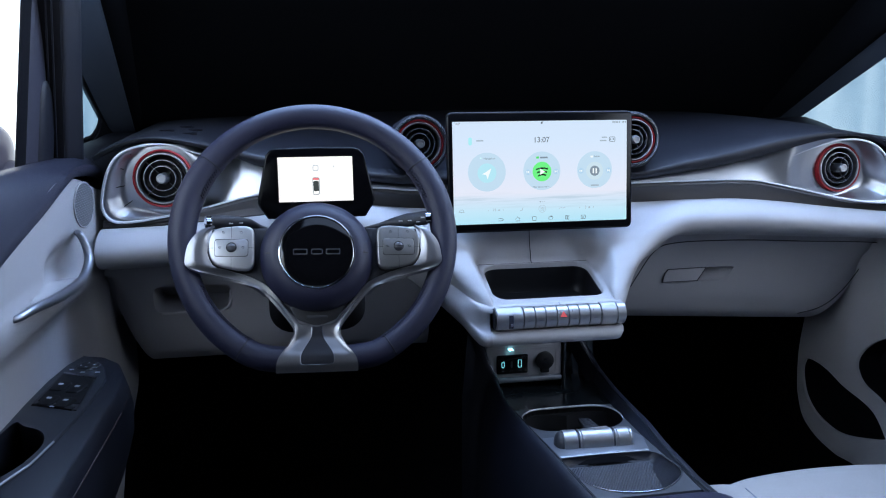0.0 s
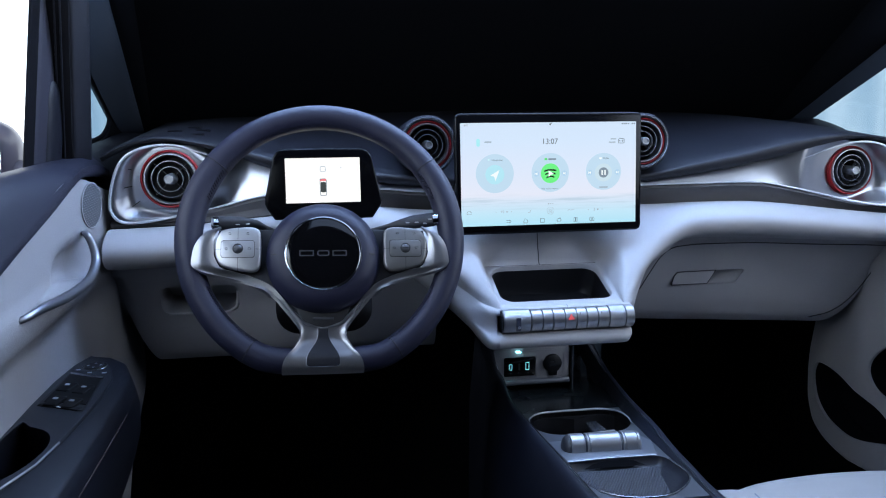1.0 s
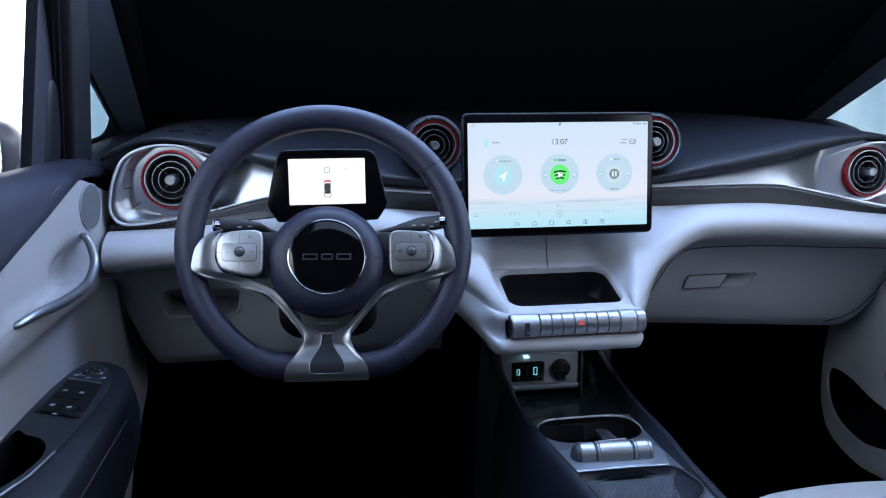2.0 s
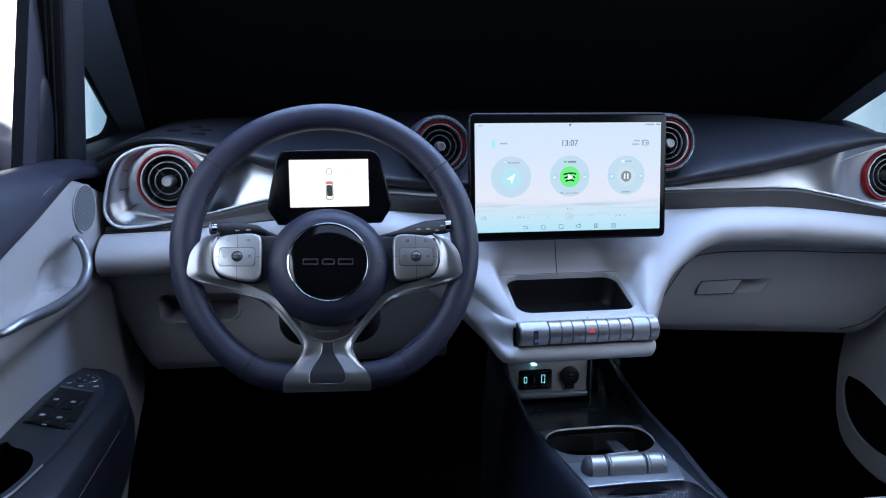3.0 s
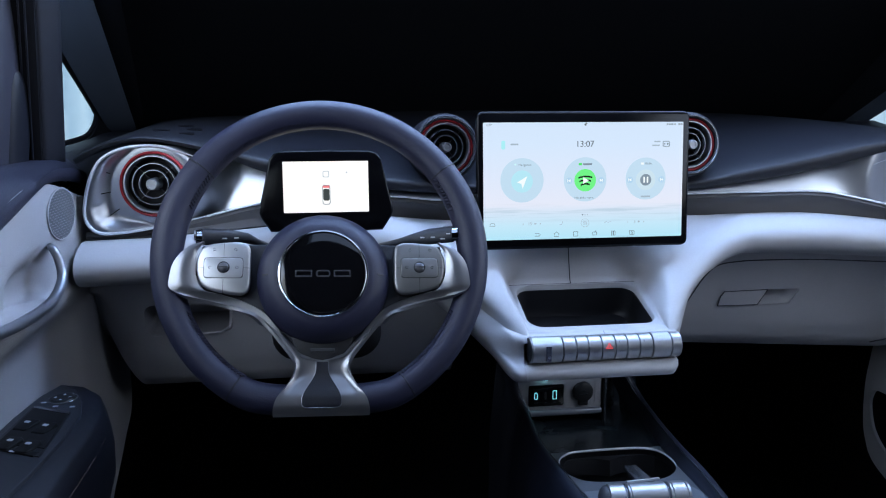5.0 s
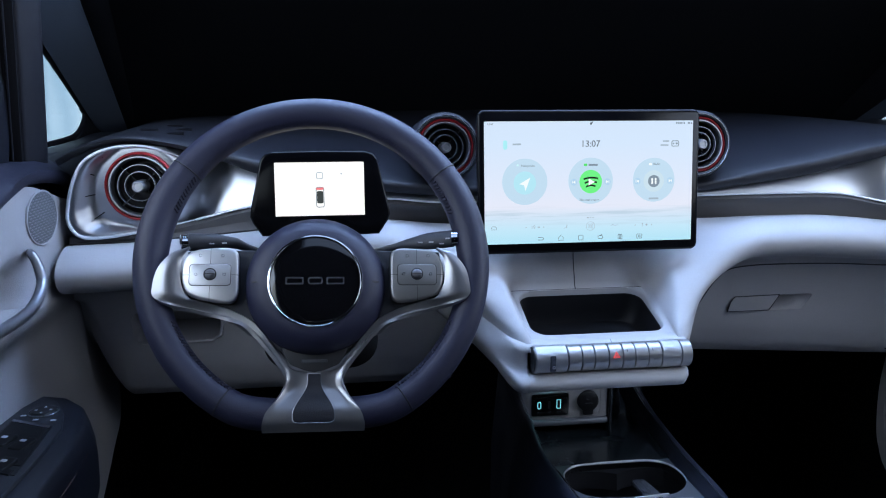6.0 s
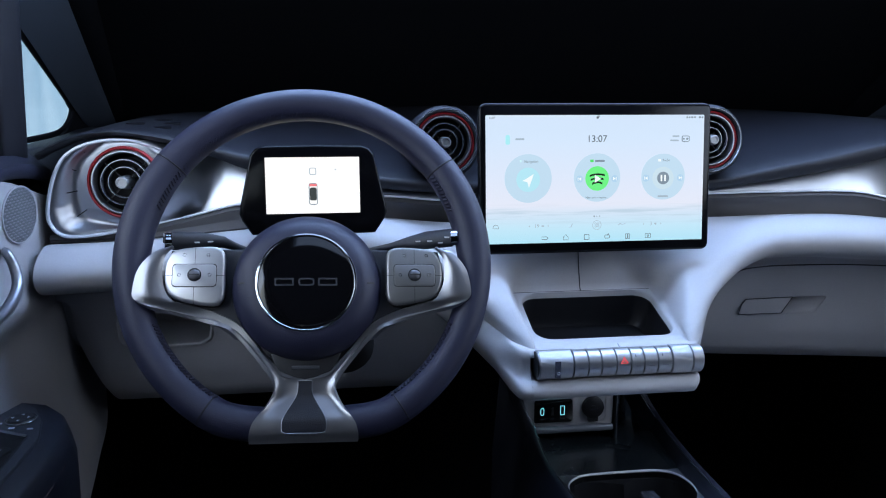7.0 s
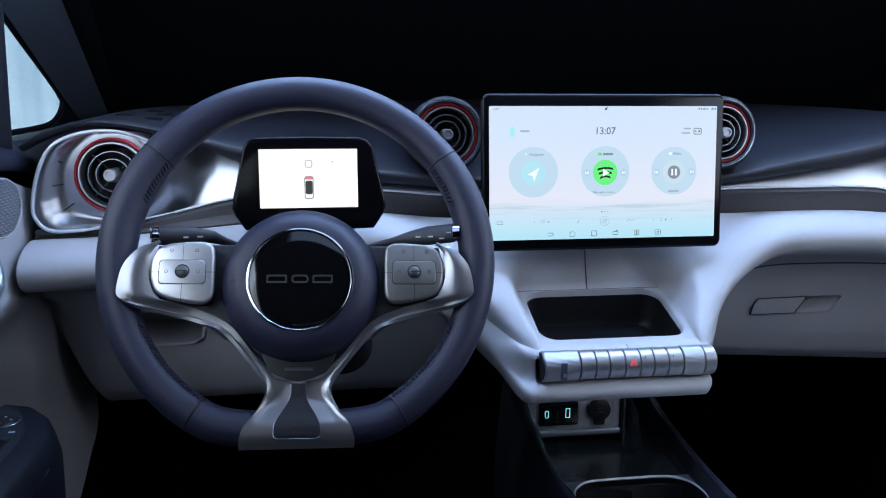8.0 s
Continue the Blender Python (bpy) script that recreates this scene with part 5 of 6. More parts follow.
waist = cut(slab(cup, 0.022, KM @ Matrix.Translation((0, 0, -0.007)), 0.001), ring(-0.0270, 0.0450, 0.0515), ring(0.0440, 0.0450, 0.0520))
inverse = KM.inverted()
for side in (-1, 1):
    bit = waist.copy()
    bmesh.ops.delete(bit, geom=[f for f in bit.faces if ((inverse @ f.calc_center_median()).y - 0.045) * side < 0], context='FACES')
    part("cup_waist", bit, BLACK, console, "dark point between the two cups", angle=30)
waist.free()
back = [k3(q.x, q.y, 0.0012) for q in cup]
part("cup_rim", tube(back[3:54], lambda u: 0.0004 + 0.0015 * math.sin(math.pi * u) ** 0.5, 8), BRUSHED, console, "bright edge of the cup holders")
part("tongue", slab([(0.0085, 0.0330), (0.0245, 0.0335), (0.0290, -0.018), (0.0065, -0.018)], 0.006, KM @ Matrix.Translation((0, 0, 0.002)) @ pose(0, 0, 0, 4, 0, 0), 0.002), SMOKED, console, "grey tongue in the cup holder")
part("tongue_foot", slab([(-0.0115, -0.0240), (0.0310, -0.0195), (0.0312, -0.0225), (-0.0110, -0.0270)], 0.003, KM @ Matrix.Translation((0, 0, 0.007)), 0.001), SILVER, console)
# silver roller
for a, b, r, mat in ((-0.0440, -0.026, 0.0160, SILVER), (-0.0255, -0.0235, 0.0152, SMOKED), (-0.0230, -0.0205, 0.0162, SILVER), (-0.020, 0.021, 0.0160, SILVER), (0.0215, 0.0235, 0.0152, SMOKED), (0.0240, 0.0268, 0.0162, SILVER), (0.0272, 0.043, 0.0160, SILVER), (0.0436, 0.0475, 0.0150, SILVER)):
    r *= 1.06
    bm = lathe([(0, a), (r * 0.95, a), (r, a + 0.0008), (r, b - 0.0008), (r * 0.95, b), (0, b)], 48, KM @ Matrix.Translation((-0.0060, -0.0710, 0.004)) @ pose(0, 0, 0, 0, 90, -3))
    part("roller", bm, mat, console, "satin silver roller", angle=25)
dome = lathe([(0.0, -0.0535), (0.0070, -0.0530), (0.0125, -0.0505), (0.0155, -0.0470), (0.0160, -0.0445), (0.0, -0.0445)], 48, KM @ Matrix.Translation((-0.0060, -0.0710, 0.004)) @ pose(0, 0, 0, 0, 90, -3))
part("roller_end", dome, DARK, console, "dark rounded end of the roller", angle=50)
part("roller_cradle", slab([(-0.0665, -0.034), (0.0600, -0.030), (0.0660, -0.060), (0.0520, -0.108), (-0.010, -0.1075), (-0.0665, -0.110)], 0.004, KM @ Matrix.Translation((0, 0, 0.0015)), 0.0012), SATIN_DECK, console, "satin silver cradle of the roller")
part("ledge_edge", tube([k3(-0.066, -0.1130, 0.0008), k3(-0.010, -0.1105, 0.0008), k3(0.050, -0.1125, 0.0008)], 0.0010, 8), SILVER, console)
# studded phone pad in its well
RUBBER = material("grey_rubber", (0.060, 0.066, 0.085), 0.5)
part("phone_well", grid([[k3(a.x, a.y, 0.0005) for a in well], [k3(a.x * 0.97 + b.x * 0.03, a.y * 0.97 + b.y * 0.03, -0.003) for a, b in zip(well, bed)], [k3(a.x * 0.4 + b.x * 0.6, a.y * 0.4 + b.y * 0.6, -0.010) for a, b in zip(well, bed)], [k3(b.x, b.y, -0.0115) for b in bed]], closed_v=True), HIDE, console, "dark sloping wall of the phone well", angle=60)
part("phone_pad", slab(bed, 0.002, KM @ Matrix.Translation((0, 0, -0.0110))), RUBBER, console, "dark studded rubber pad")
# Flat black lens on the wall, in place of a shaded finger recess.
part("recess_shade", slab([(-0.042, -0.0030), (-0.030, 0.0022), (-0.012, 0.0050), (0.006, 0.0055), (0.022, 0.0035), (0.036, -0.0030), (0.0, -0.0038)], 0.001, KM @ pose(-0.005, -0.1175, -0.0050, 52, 0, 0)), FELT, console)
verts, faces = [], []
hx = [(q.x * 0.985, -0.16 + (q.y + 0.16) * 0.97) for q in bed]
for i in range(-20, 21):
    for j in range(32):
        u, v = 0.0036 * i + (0.0018 if j % 2 else 0), -0.211 + 0.0031 * j
        inside = False
        for n in range(len(hx)):
            (x0, y0), (x1, y1) = hx[n - 1], hx[n]
            if (y0 > v) != (y1 > v) and u < (x1 - x0) * (v - y0) / (y1 - y0) + x0:
                inside = not inside
        if inside and v < -0.124:
            n = len(verts)
            verts += [k3(u + 0.0016 * a, v + 0.0014 * b, -0.0109) for a, b in ((-1, 0), (0, -1), (1, 0), (0, 1))] + [k3(u, v, -0.0094)]
            faces += [(n, n + 1, n + 4), (n + 1, n + 2, n + 4), (n + 2, n + 3, n + 4), (n + 3, n, n + 4)]
me = bpy.data.meshes.new("pad_studs")
me.from_pydata(verts, [], faces)
me.materials.append(RUBBER)
studs = new("pad_studs", me)
studs.parent, studs.location = console, -console.location
studs["kind"] = "stuff"
part("phone_rim", tube([k3(q.x * 1.01, q.y, 0.001) for q in well[20:66]], 0.0009, 8), SMOKED, console)
part("armrest_lid", slab(rounded(0.16, 0.40, 0.03), 0.06, KM @ Matrix.Translation((-0.008, -0.455, 0.006)), 0.012), NAVY_LEATHER, console, "navy padded console lid")
# lower tray and socket panel
TRAYMAT = material("glossy_dark_tray", (0.016, 0.022, 0.027), 0.26, coat=0.2)
rows = []
for i in range(25):
    v = 0.098 + 0.262 * i / 24
    a, b = across(LEFT_IN, v).y, across(RIGHT_IN, v).y
    rows.append([k3(a - 0.004, v, -0.002), k3(a + 0.001, v, -0.0055), k3(a + 0.006, v, -0.0075), k3(a * 0.5 + b * 0.5, v, -0.0080), k3(b - 0.008, v, -0.0075), k3(b - 0.002, v, -0.0060), k3(b + 0.003, v, -0.002)])
part("lower_tray", grid(rows), TRAYMAT, console, "glossy dark tray", angle=60)
UM = pose(0.0104, 0.1212, 0.4456, 90, 0, 0) @ Matrix.Diagonal((1.055, 1.055, 1.055, 1))
panel = part("socket_panel", slab(rounded(0.136, 0.068, 0.012), 0.012, UM, 0.003), GREY_HARD, console, "light grey socket panel")
part("panel_line", frame_line(rounded(0.116, 0.049, 0.010), 0.0009, 0.001, UM @ Matrix.Translation((-0.001, -0.0005, 0.0006))), SILVER, panel)
part("panel_sill", slab(rounded(0.136, 0.010, 0.004), 0.012, UM @ Matrix.Translation((0, -0.0315, 0.006)), 0.004), SATIN_DECK, panel, "satin sill under the sockets")
part("usb_frame", frame_line(rounded(0.0585, 0.0370, 0.0045), 0.0010, 0.001, UM @ Matrix.Translation((-0.0209, -0.0040, 0.0012))), SILVER, panel)
um = lambda u, v, h=0.0: UM @ Matrix.Translation((u + 0.008, v, h))
wall = [(0.0815, 0.128), (0.0835, 0.1185), (0.0865, 0.1165), (0.0895, 0.120), (0.0920, 0.140), (0.100, 0.172), (0.125, 0.198), (0.150, 0.206), (0.175, 0.208)]
wall = [spline([(a, b, 0) for a, b in wall], k / 40) for k in range(41)]
part("panel_cheek", grid([[Vector((q.x, q.y, z)) for z in (0.36, 0.42, 0.47, 0.56)] for q in wall]), TRAYMAT, console, "dark wall beside the socket panel", angle=60)
part("cheek_edge", tube([(0.0868, 0.1160, 0.404), (0.0862, 0.1160, 0.44), (0.0850, 0.1160, 0.50)], 0.0011, 8), SMOKED, console, "thin bright edge beside the socket panel")
usb = part("usb_block", slab(rounded(0.0555, 0.0340, 0.003), 0.004, um(-0.0289, -0.0040, 0.0012), 0.001), GLOSS, panel, "black block with two lit sockets")
PORT = glow("port_light", (0.25, 0.85, 0.95), 1.1)
part("port_ring", frame_line(rounded(0.0054, 0.0112, 0.0026, 5), 0.0009, 0.0005, um(-0.0451, -0.0038, 0.0016)), PORT, usb, "blue-green lit socket edge")
part("port_ring", frame_line(rounded(0.0064, 0.0140, 0.0008, 3), 0.0009, 0.0005, um(-0.0157, -0.0030, 0.0016)), PORT, usb, "blue-green lit socket edge")
part("card_slot", slab(rounded(0.003, 0.012, 0.001), 0.0006, um(-0.0300, -0.004, 0.0016)), BLACK, usb)
for u in (-0.0451, -0.030, -0.0157):
    part("socket_mark", slab(rounded(0.006, 0.002, 0.0004, 2), 0.0004, um(u, -0.0150, 0.0016)), SMOKED, usb)
cap = part("power_socket", lathe([(0.0, 0.006), (0.0130, 0.006), (0.0155, 0.0045), (0.0162, 0.0)], 48, um(0.0285, 0.0, 0.001)), BLACK, panel, "black socket cap")
part("cap_tab", slab(rounded(0.0150, 0.010, 0.002), 0.005, um(0.0290, -0.0165, 0.005), 0.001), BLACK, cap)
for v in (0.004, -0.002):
    part("cap_mark", slab(rounded(0.011 if v < 0 else 0.007, 0.0018, 0.0003, 2), 0.0004, um(0.0285, v, 0.0073)), SMOKED, cap)
part("panel_lamp", slab(rounded(0.008, 0.0016, 0.0007, 2), 0.008, um(-0.033, 0.0240, 0.009)), glow("lamp_light", (0.28, 0.78, 0.92), 5.0), panel, "small blue-green lamp")

# ---- doors ----
EDGE = {-1: [(-1.2, 0.540), (-0.6, 0.690), (-0.312, 0.760), (-0.208, 0.7830), (-0.105, 0.8085), (-0.065, 0.8155), (-0.02, 0.8160), (0.030, 0.8105), (0.075, 0.800), (0.14, 0.785), (0.40, 0.760)],
        1: [(-1.2, 0.52), (-0.6, 0.645), (-0.263, 0.737), (-0.139, 0.769), (0.033, 0.799), (0.12, 0.802), (0.19, 0.794), (0.26, 0.780), (0.40, 0.770)]}


def edge_z(y, s):
    return along_x([(a, 0, b) for a, b in EDGE[s]], y).z


def card_x(y, z, s):
    """How far the door card stands from the middle of the car."""
    x = 0.690 + (0.026 * smooth(0.66, 0.61, z) - 0.034 * smooth(0.50, 0.42, z)) * smooth(0.06, -0.03, y)
    if s > 0:
        x -= 0.006 * smooth(-0.08, 0.04, y) * smooth(0.60, 0.68, z) + 0.022 * smooth(0.05, 0.13, y)
    else:
        # the upper card stands further in and turns away where it meets the dashboard
        up = smooth(0.63, 0.69, z)
        x += -0.019 * up * smooth(-0.9, -0.4, y) + 0.030 * up * smooth(0.066, 0.100, y) - 0.006 * (1 - up) * smooth(0.05, 0.13, y)
    crease = 0.660 - 0.21 * y if s > 0 and y > -0.2 else 0.672 - 0.125 * y if s < 0 and y > -0.26 else 0.7035
    x -= 0.004 * smooth(crease + 0.004, crease - 0.004, z)
    # hollow behind the pull handle
    if s > 0:
        x += 0.014 * math.exp(-((y + 0.165) / 0.070) ** 2 - ((z - 0.708) / 0.030) ** 2)
    else:
        x += 0.024 * math.exp(-(abs((y + 0.145) / 0.052) ** 3) - abs((z - 0.706 - 0.10 * (y + 0.145)) / 0.026) ** 3)
    return x


def front(z, s):
    """Where the card ends towards the bulkhead."""
    if s > 0:
        return along_x([(0.15, 0.0, 0), (0.195, 0.04, 0), (0.202, 0.11, 0), (0.212, 0.175, 0), (0.234, 0.226, 0), (0.265, 0.248, 0), (0.297, 0.259, 0), (0.373, 0.264, 0), (0.44, 0.256, 0), (0.50, 0.245, 0), (0.60, 0.225, 0), (0.85, 0.22, 0)], z).y
    return along_x([(0.15, 0.010, 0), (0.2689, 0.079, 0), (0.3026, 0.095, 0), (0.3335, 0.114, 0), (0.364, 0.160, 0), (0.387, 0.193, 0), (0.405, 0.224, 0), (0.43, 0.240, 0), (0.50, 0.240, 0), (0.60, 0.22, 0), (0.85, 0.22, 0)], z).y


def car_door(s, label):
    d = thing("door_1" if s < 0 else "door_2", label, "car door", (s * 0.73, -0.2, 0.2), kind="structure")
    ys = [-1.2 + 1.51 * i / 200 for i in range(201)]
    rows = []
    for y in ys:
        zt, zb = edge_z(y, s), 0.185
        row = []
        for k in range(97):
            z = zt + (zb - zt) * k / 96
            yy = y + (front(z, s) - 0.31) * (smooth(-0.15, 0.31, y) if s > 0 else smooth(-0.95, 0.31, y))
            row.append(Vector((s * card_x(yy, z, s), yy, z)))
        rows.append(row)
    bm = grid(rows)
    low = ring_spline([(0.2443, 0.3323, 0), (0.2421, 0.3585, 0), (0.2268, 0.3714, 0), (0.1665, 0.3667, 0), (0.0789, 0.3327, 0), (0.023, 0.2925, 0), (0.0224, 0.278, 0), (0.0998, 0.2529, 0), (0.1784, 0.2599, 0), (0.225, 0.2887, 0)], 160)
    mid = ring_spline([(0.097, 0.3974, 0), (0.0918, 0.4279, 0), (0.0684, 0.457, 0), (0.0304, 0.4779, 0), (-0.03, 0.488, 0), (-0.10, 0.47, 0), (-0.13, 0.40, 0), (-0.10, 0.345, 0), (-0.04, 0.336, 0), (0.0109, 0.3425, 0), (0.0457, 0.3506, 0), (0.0801, 0.3668, 0)], 160)
    holes = [low, mid] if s > 0 else []
    for h in holes:
        dead = []
        for f in bm.faces:
            c = f.calc_center_median()
            inside = False
            for n in range(len(h)):
                p, q = h[n - 1], h[n]
                if (p.y > c.z) != (q.y > c.z) and c.y < (q.x - p.x) * (c.z - p.y) / (q.y - p.y) + p.x:
                    inside = not inside
            if inside:
                dead.append(f)
        bmesh.ops.delete(bm, geom=dead, context='FACES')
        y0, y1 = min(p.x for p in h), max(p.x for p in h)
        z0, z1 = min(p.y for p in h), max(p.y for p in h)
        for v in bm.verts:
            if v.is_boundary and y0 - 0.02 < v.co.y < y1 + 0.02 and z0 - 0.02 < v.co.z < z1 + 0.02 and v.co.z > 0.235:
                p = min(h, key=lambda q: (q.x - v.co.y) ** 2 + (q.y - v.co.z) ** 2)
                if (p.x - v.co.y) ** 2 + (p.y - v.co.z) ** 2 < 0.00012 and v.co.y < front(v.co.z, s) - 0.003:
                    v.co = (s * card_x(p.x, p.y, s), p.x, p.y)
    want = Vector((-s, 0, 0))
    bmesh.ops.recalc_face_normals(bm, faces=bm.faces)
    if sum(f.normal.dot(want) for f in bm.faces) < 0:
        bmesh.ops.reverse_faces(bm, faces=bm.faces)
    card = part("card", bm, GREY_HARD, d, "light grey moulded door card", angle=60)
    for h in holes:
        c = Vector((sum(q.x for q in h) / len(h), sum(q.y for q in h) / len(h), 0))
        ring = lambda k, dx: [Vector((s * (card_x(q.x, q.y, s) + dx), c.x + (q.x - c.x) * k, c.y + (q.y - c.y) * k)) for q in h]
        part("pocket_lip", grid([ring(1.01, 0.0005), ring(0.998, -0.001), ring(0.988, 0.001), ring(0.985, 0.004)], closed_v=True), GREY_HARD, card)
        part("pocket", grid([ring(0.988, 0.002), ring(0.986, 0.05), ring(0.02, 0.055)], closed_v=True), FELT, card, "black pocket in the card")
    rows = []
    for y in ys:
        z = edge_z(y, s)
        x, belt = card_x(y, z, s), 0.834 if s < 0 else 0.826
        rows.append([(s * (x + 0.004), y, z - 0.004), (s * (x - 0.004), y, z + 0.002), (s * (x - 0.003), y, z + 0.012), (s * (x + 0.006), y, z * 0.4 + belt * 0.6), (s * (x + 0.022), y, belt + 0.001), (s * (x + 0.045), y, belt + 0.002), (s * (x + 0.075), y, 0.822), (s * (x + 0.08), y, 0.70)])
    bm = grid(rows)
    part("belt_rail", bm, BELT, d, "navy soft-touch belt rail", angle=60)
    part("outer_skin", box(s * 0.80 - 0.01, s * 0.80 + 0.01, -1.2, 0.3, 0.1, 0.80, 0.004), PAINTED, d, "dark painted outer skin")
    # armrest
    top = [(-0.690, -0.018), (-0.662, -0.028), (-0.637, -0.056), (-0.620, -0.105), (-0.613, -0.18), (-0.612, -0.35), (-0.612, -0.75), (-0.715, -0.75), (-0.715, -0.35), (-0.713, -0.14), (-0.706, -0.062)]
    rows = []
    for z, grow, fwd in ((0.549, 0.004, 0.0), (0.545, 0.0, 0.0), (0.525, -0.004, 0.006), (0.500, -0.005, 0.016), (0.455, 0.000, 0.028), (0.415, 0.012, 0.036), (0.375, 0.028, 0.034), (0.345, 0.05, 0.02)):
        rows.append([Vector((-s * (a - grow * (1 if a > -0.70 else 0)), b + fwd * (1 if b > -0.3 else 0), z)) for a, b in top])
    well = ring_spline([(-0.706, -0.266, 0), (-0.690, -0.276, 0), (-0.668, -0.292, 0), (-0.656, -0.318, 0), (-0.655, -0.350, 0), (-0.668, -0.395, 0), (-0.700, -0.43, 0), (-0.709, -0.36, 0)], 40)
    hollow = lambda z, depth: slab([(-s * q.x, q.y) for q in well], depth, Matrix.Translation((0, 0, z)))
    rest = part("armrest", cut(grid(rows, closed_v=True, caps=True), hollow(0.57, 0.075)), HIDE, d, "dark navy padded armrest", angle=50)
    topper = [(-0.692, -0.026), (-0.670, -0.046), (-0.650, -0.084), (-0.637, -0.130), (-0.636, -0.20), (-0.639, -0.26), (-0.645, -0.323), (-0.652, -0.375), (-0.668, -0.420), (-0.705, -0.470), (-0.712, -0.40), (-0.713, -0.21), (-0.711, -0.13), (-0.704, -0.064)]
    plate = slab([(-s * a, b) for a, b in topper], 0.008, Matrix.Translation((0, 0, 0.5535)), 0.002)
    plate = cut(plate, hollow(0.57, 0.04))
    part("armrest_top", plate, PLATE, rest, "dark plastic switch plate", angle=30)
    part("grab_well", grid([[Vector((-s * q.x, q.y, z)) for q in well] for z in (0.552, 0.497)], closed_v=True), BLACK, rest, "deep black grab well")
    part("plate_edge", tube([Vector((-s * a, b, 0.5525)) for a, b in topper[6:10]], 0.0012, 8), SILVER, rest, "thin silver edge")
    part("stitch_line", tube([Vector((-s * a, b, z)) for a, b, z in ((-0.6130, -0.13, 0.522), (-0.6085, -0.19, 0.523), (-0.6075, -0.35, 0.523), (-0.6075, -0.75, 0.523))], 0.0007, 6), material("brown_thread", (0.045, 0.024, 0.022), 0.7), rest, "brown stitched line")
    # pull handle: a bar that swells into a leaf at its lower end
    pull = [(-0.674, -0.071, 0.741), (-0.6616, -0.099, 0.7439), (-0.6547, -0.1025, 0.7321), (-0.6498, -0.1087, 0.7142), (-0.6479, -0.1256, 0.7026), (-0.6479, -0.152, 0.6938), (-0.6489, -0.1881, 0.6916), (-0.6508, -0.2366, 0.6927), (-0.6538, -0.2759, 0.6953), (-0.6577, -0.3028, 0.6962), (-0.6645, -0.3262, 0.694), (-0.677, -0.338, 0.692)]
    path = [spline([(-s * a, b, c) for a, b, c in pull], k / 60) for k in range(61)]
    part("pull_handle", tube(path, lambda u: 0.0024 + 0.0038 * math.sin(math.pi * min(1.0, u * 0.92 + 0.06)) ** 0.7, 16), DULL, d, "satin silver pull handle")
    leaf = [(-0.6663, -0.3129, 0.6919), (-0.6673, -0.2841, 0.6983), (-0.6683, -0.2596, 0.7023), (-0.6703, -0.2299, 0.7042), (-0.6732, -0.1957, 0.7018), (-0.6772, -0.1652, 0.6973)]
    rows = []
    for k in range(25):
        a = spline([(-s * p, q, r) for p, q, r in leaf], k / 24)
        b = spline(path, 0.93 - 0.50 * k / 24)
        rows.append([a.lerp(b, m / 8) + Vector((s * 0.004 * math.sin(math.pi * m / 8), 0, 0)) for m in range(9)])
    part("handle_leaf", thick(grid(rows), 0.0015), GREY_HARD, d, "light grey leaf behind the handle", angle=60)
    # tweeter
    sy, sz = (0.014, 0.768) if s > 0 else (-0.033, 0.7738)
    gm = Matrix.Translation((s * (card_x(sy, sz, s) - 0.001), sy, sz)) @ Matrix(((0, 0, -s, 0), (1, 0, 0, 0), (0, 1, 0, 0), (0, 0, 0, 1)))
    oval = [(0.046 * math.cos(k * math.tau / 48), 0.030 * math.sin(k * math.tau / 48)) for k in range(48)]
    speaker = part("speaker", slab(oval, 0.006, gm @ Matrix.Translation((0, 0, 0.0005)), 0.001), material("mid_grey_plastic", (0.085, 0.09, 0.095), 0.6), d, "oval speaker grille")
    part("speaker_rim", tube([gm @ Vector((a * 1.02, b * 1.03, 0.0002)) for a, b in oval], 0.0011, 8, closed=True), GREY_HARD, speaker)
    verts, faces = [], []
    for i in range(-12, 13):
        for j in range(-10, 11):
            u, v = i * 0.0100 + (0.0050 if j % 2 else 0), j * 0.0032
            if (u / 0.045) ** 2 + (v / 0.029) ** 2 < 1:
                n = len(verts)
                verts += [gm @ Vector(q) for q in ((u - 0.0046, v, 0.0005), (u, v - 0.0015, 0.0005), (u + 0.0046, v, 0.0005), (u, v + 0.0015, 0.0005), (u, v, 0.0016))]
                faces += [(n, n + 1, n + 4), (n + 1, n + 2, n + 4), (n + 2, n + 3, n + 4), (n + 3, n, n + 4)]
    me = bpy.data.meshes.new("grille_mesh")
    me.from_pydata(verts, [], faces)
    me.materials.append(GRILLE)
    g = new("grille_mesh", me)
    g.parent = speaker
    g.location = (0, 0, 0)
    g["kind"] = "stuff"
    # window frame posts: they lean in and back as they rise
    for y0, y1, x0, x1, mat, nm in ((-0.088, -0.060, 0.735, 0.729, SEAL, "window_seal"), (-0.063, 0.018, 0.735, 0.722, POST, "window_post"), (0.012, 0.055, 0.738, 0.730, SEAL, "window_seal")):
        rows = []
        for z in (0.80, 0.90, 1.0, 1.1, 1.2, 1.28):
            t = (z - 0.83) / 0.26
            off, back = 0.036 * t, 0.0
            rows.append(ring_spline([(s * (x0 - off), y0 + back, z), (s * (x1 - off), y0 + 0.3 * (y1 - y0) + back, z), (s * (x1 - off), y1 - 0.2 * (y1 - y0) + back, z), (s * (x0 - off), y1 + back, z), (s * (x0 - off + 0.02), y0 + 0.085, z)], 28))
        part(nm, grid(rows, closed_v=True, caps=True), mat, d, angle=50)
    rows = []
    for z in (0.80, 0.84, 0.88, 0.925, 0.938, 0.942):
        off, k = 0.036 * (z - 0.83) / 0.26, 0.90 - 0.2 * smooth(0.932, 0.942, z)
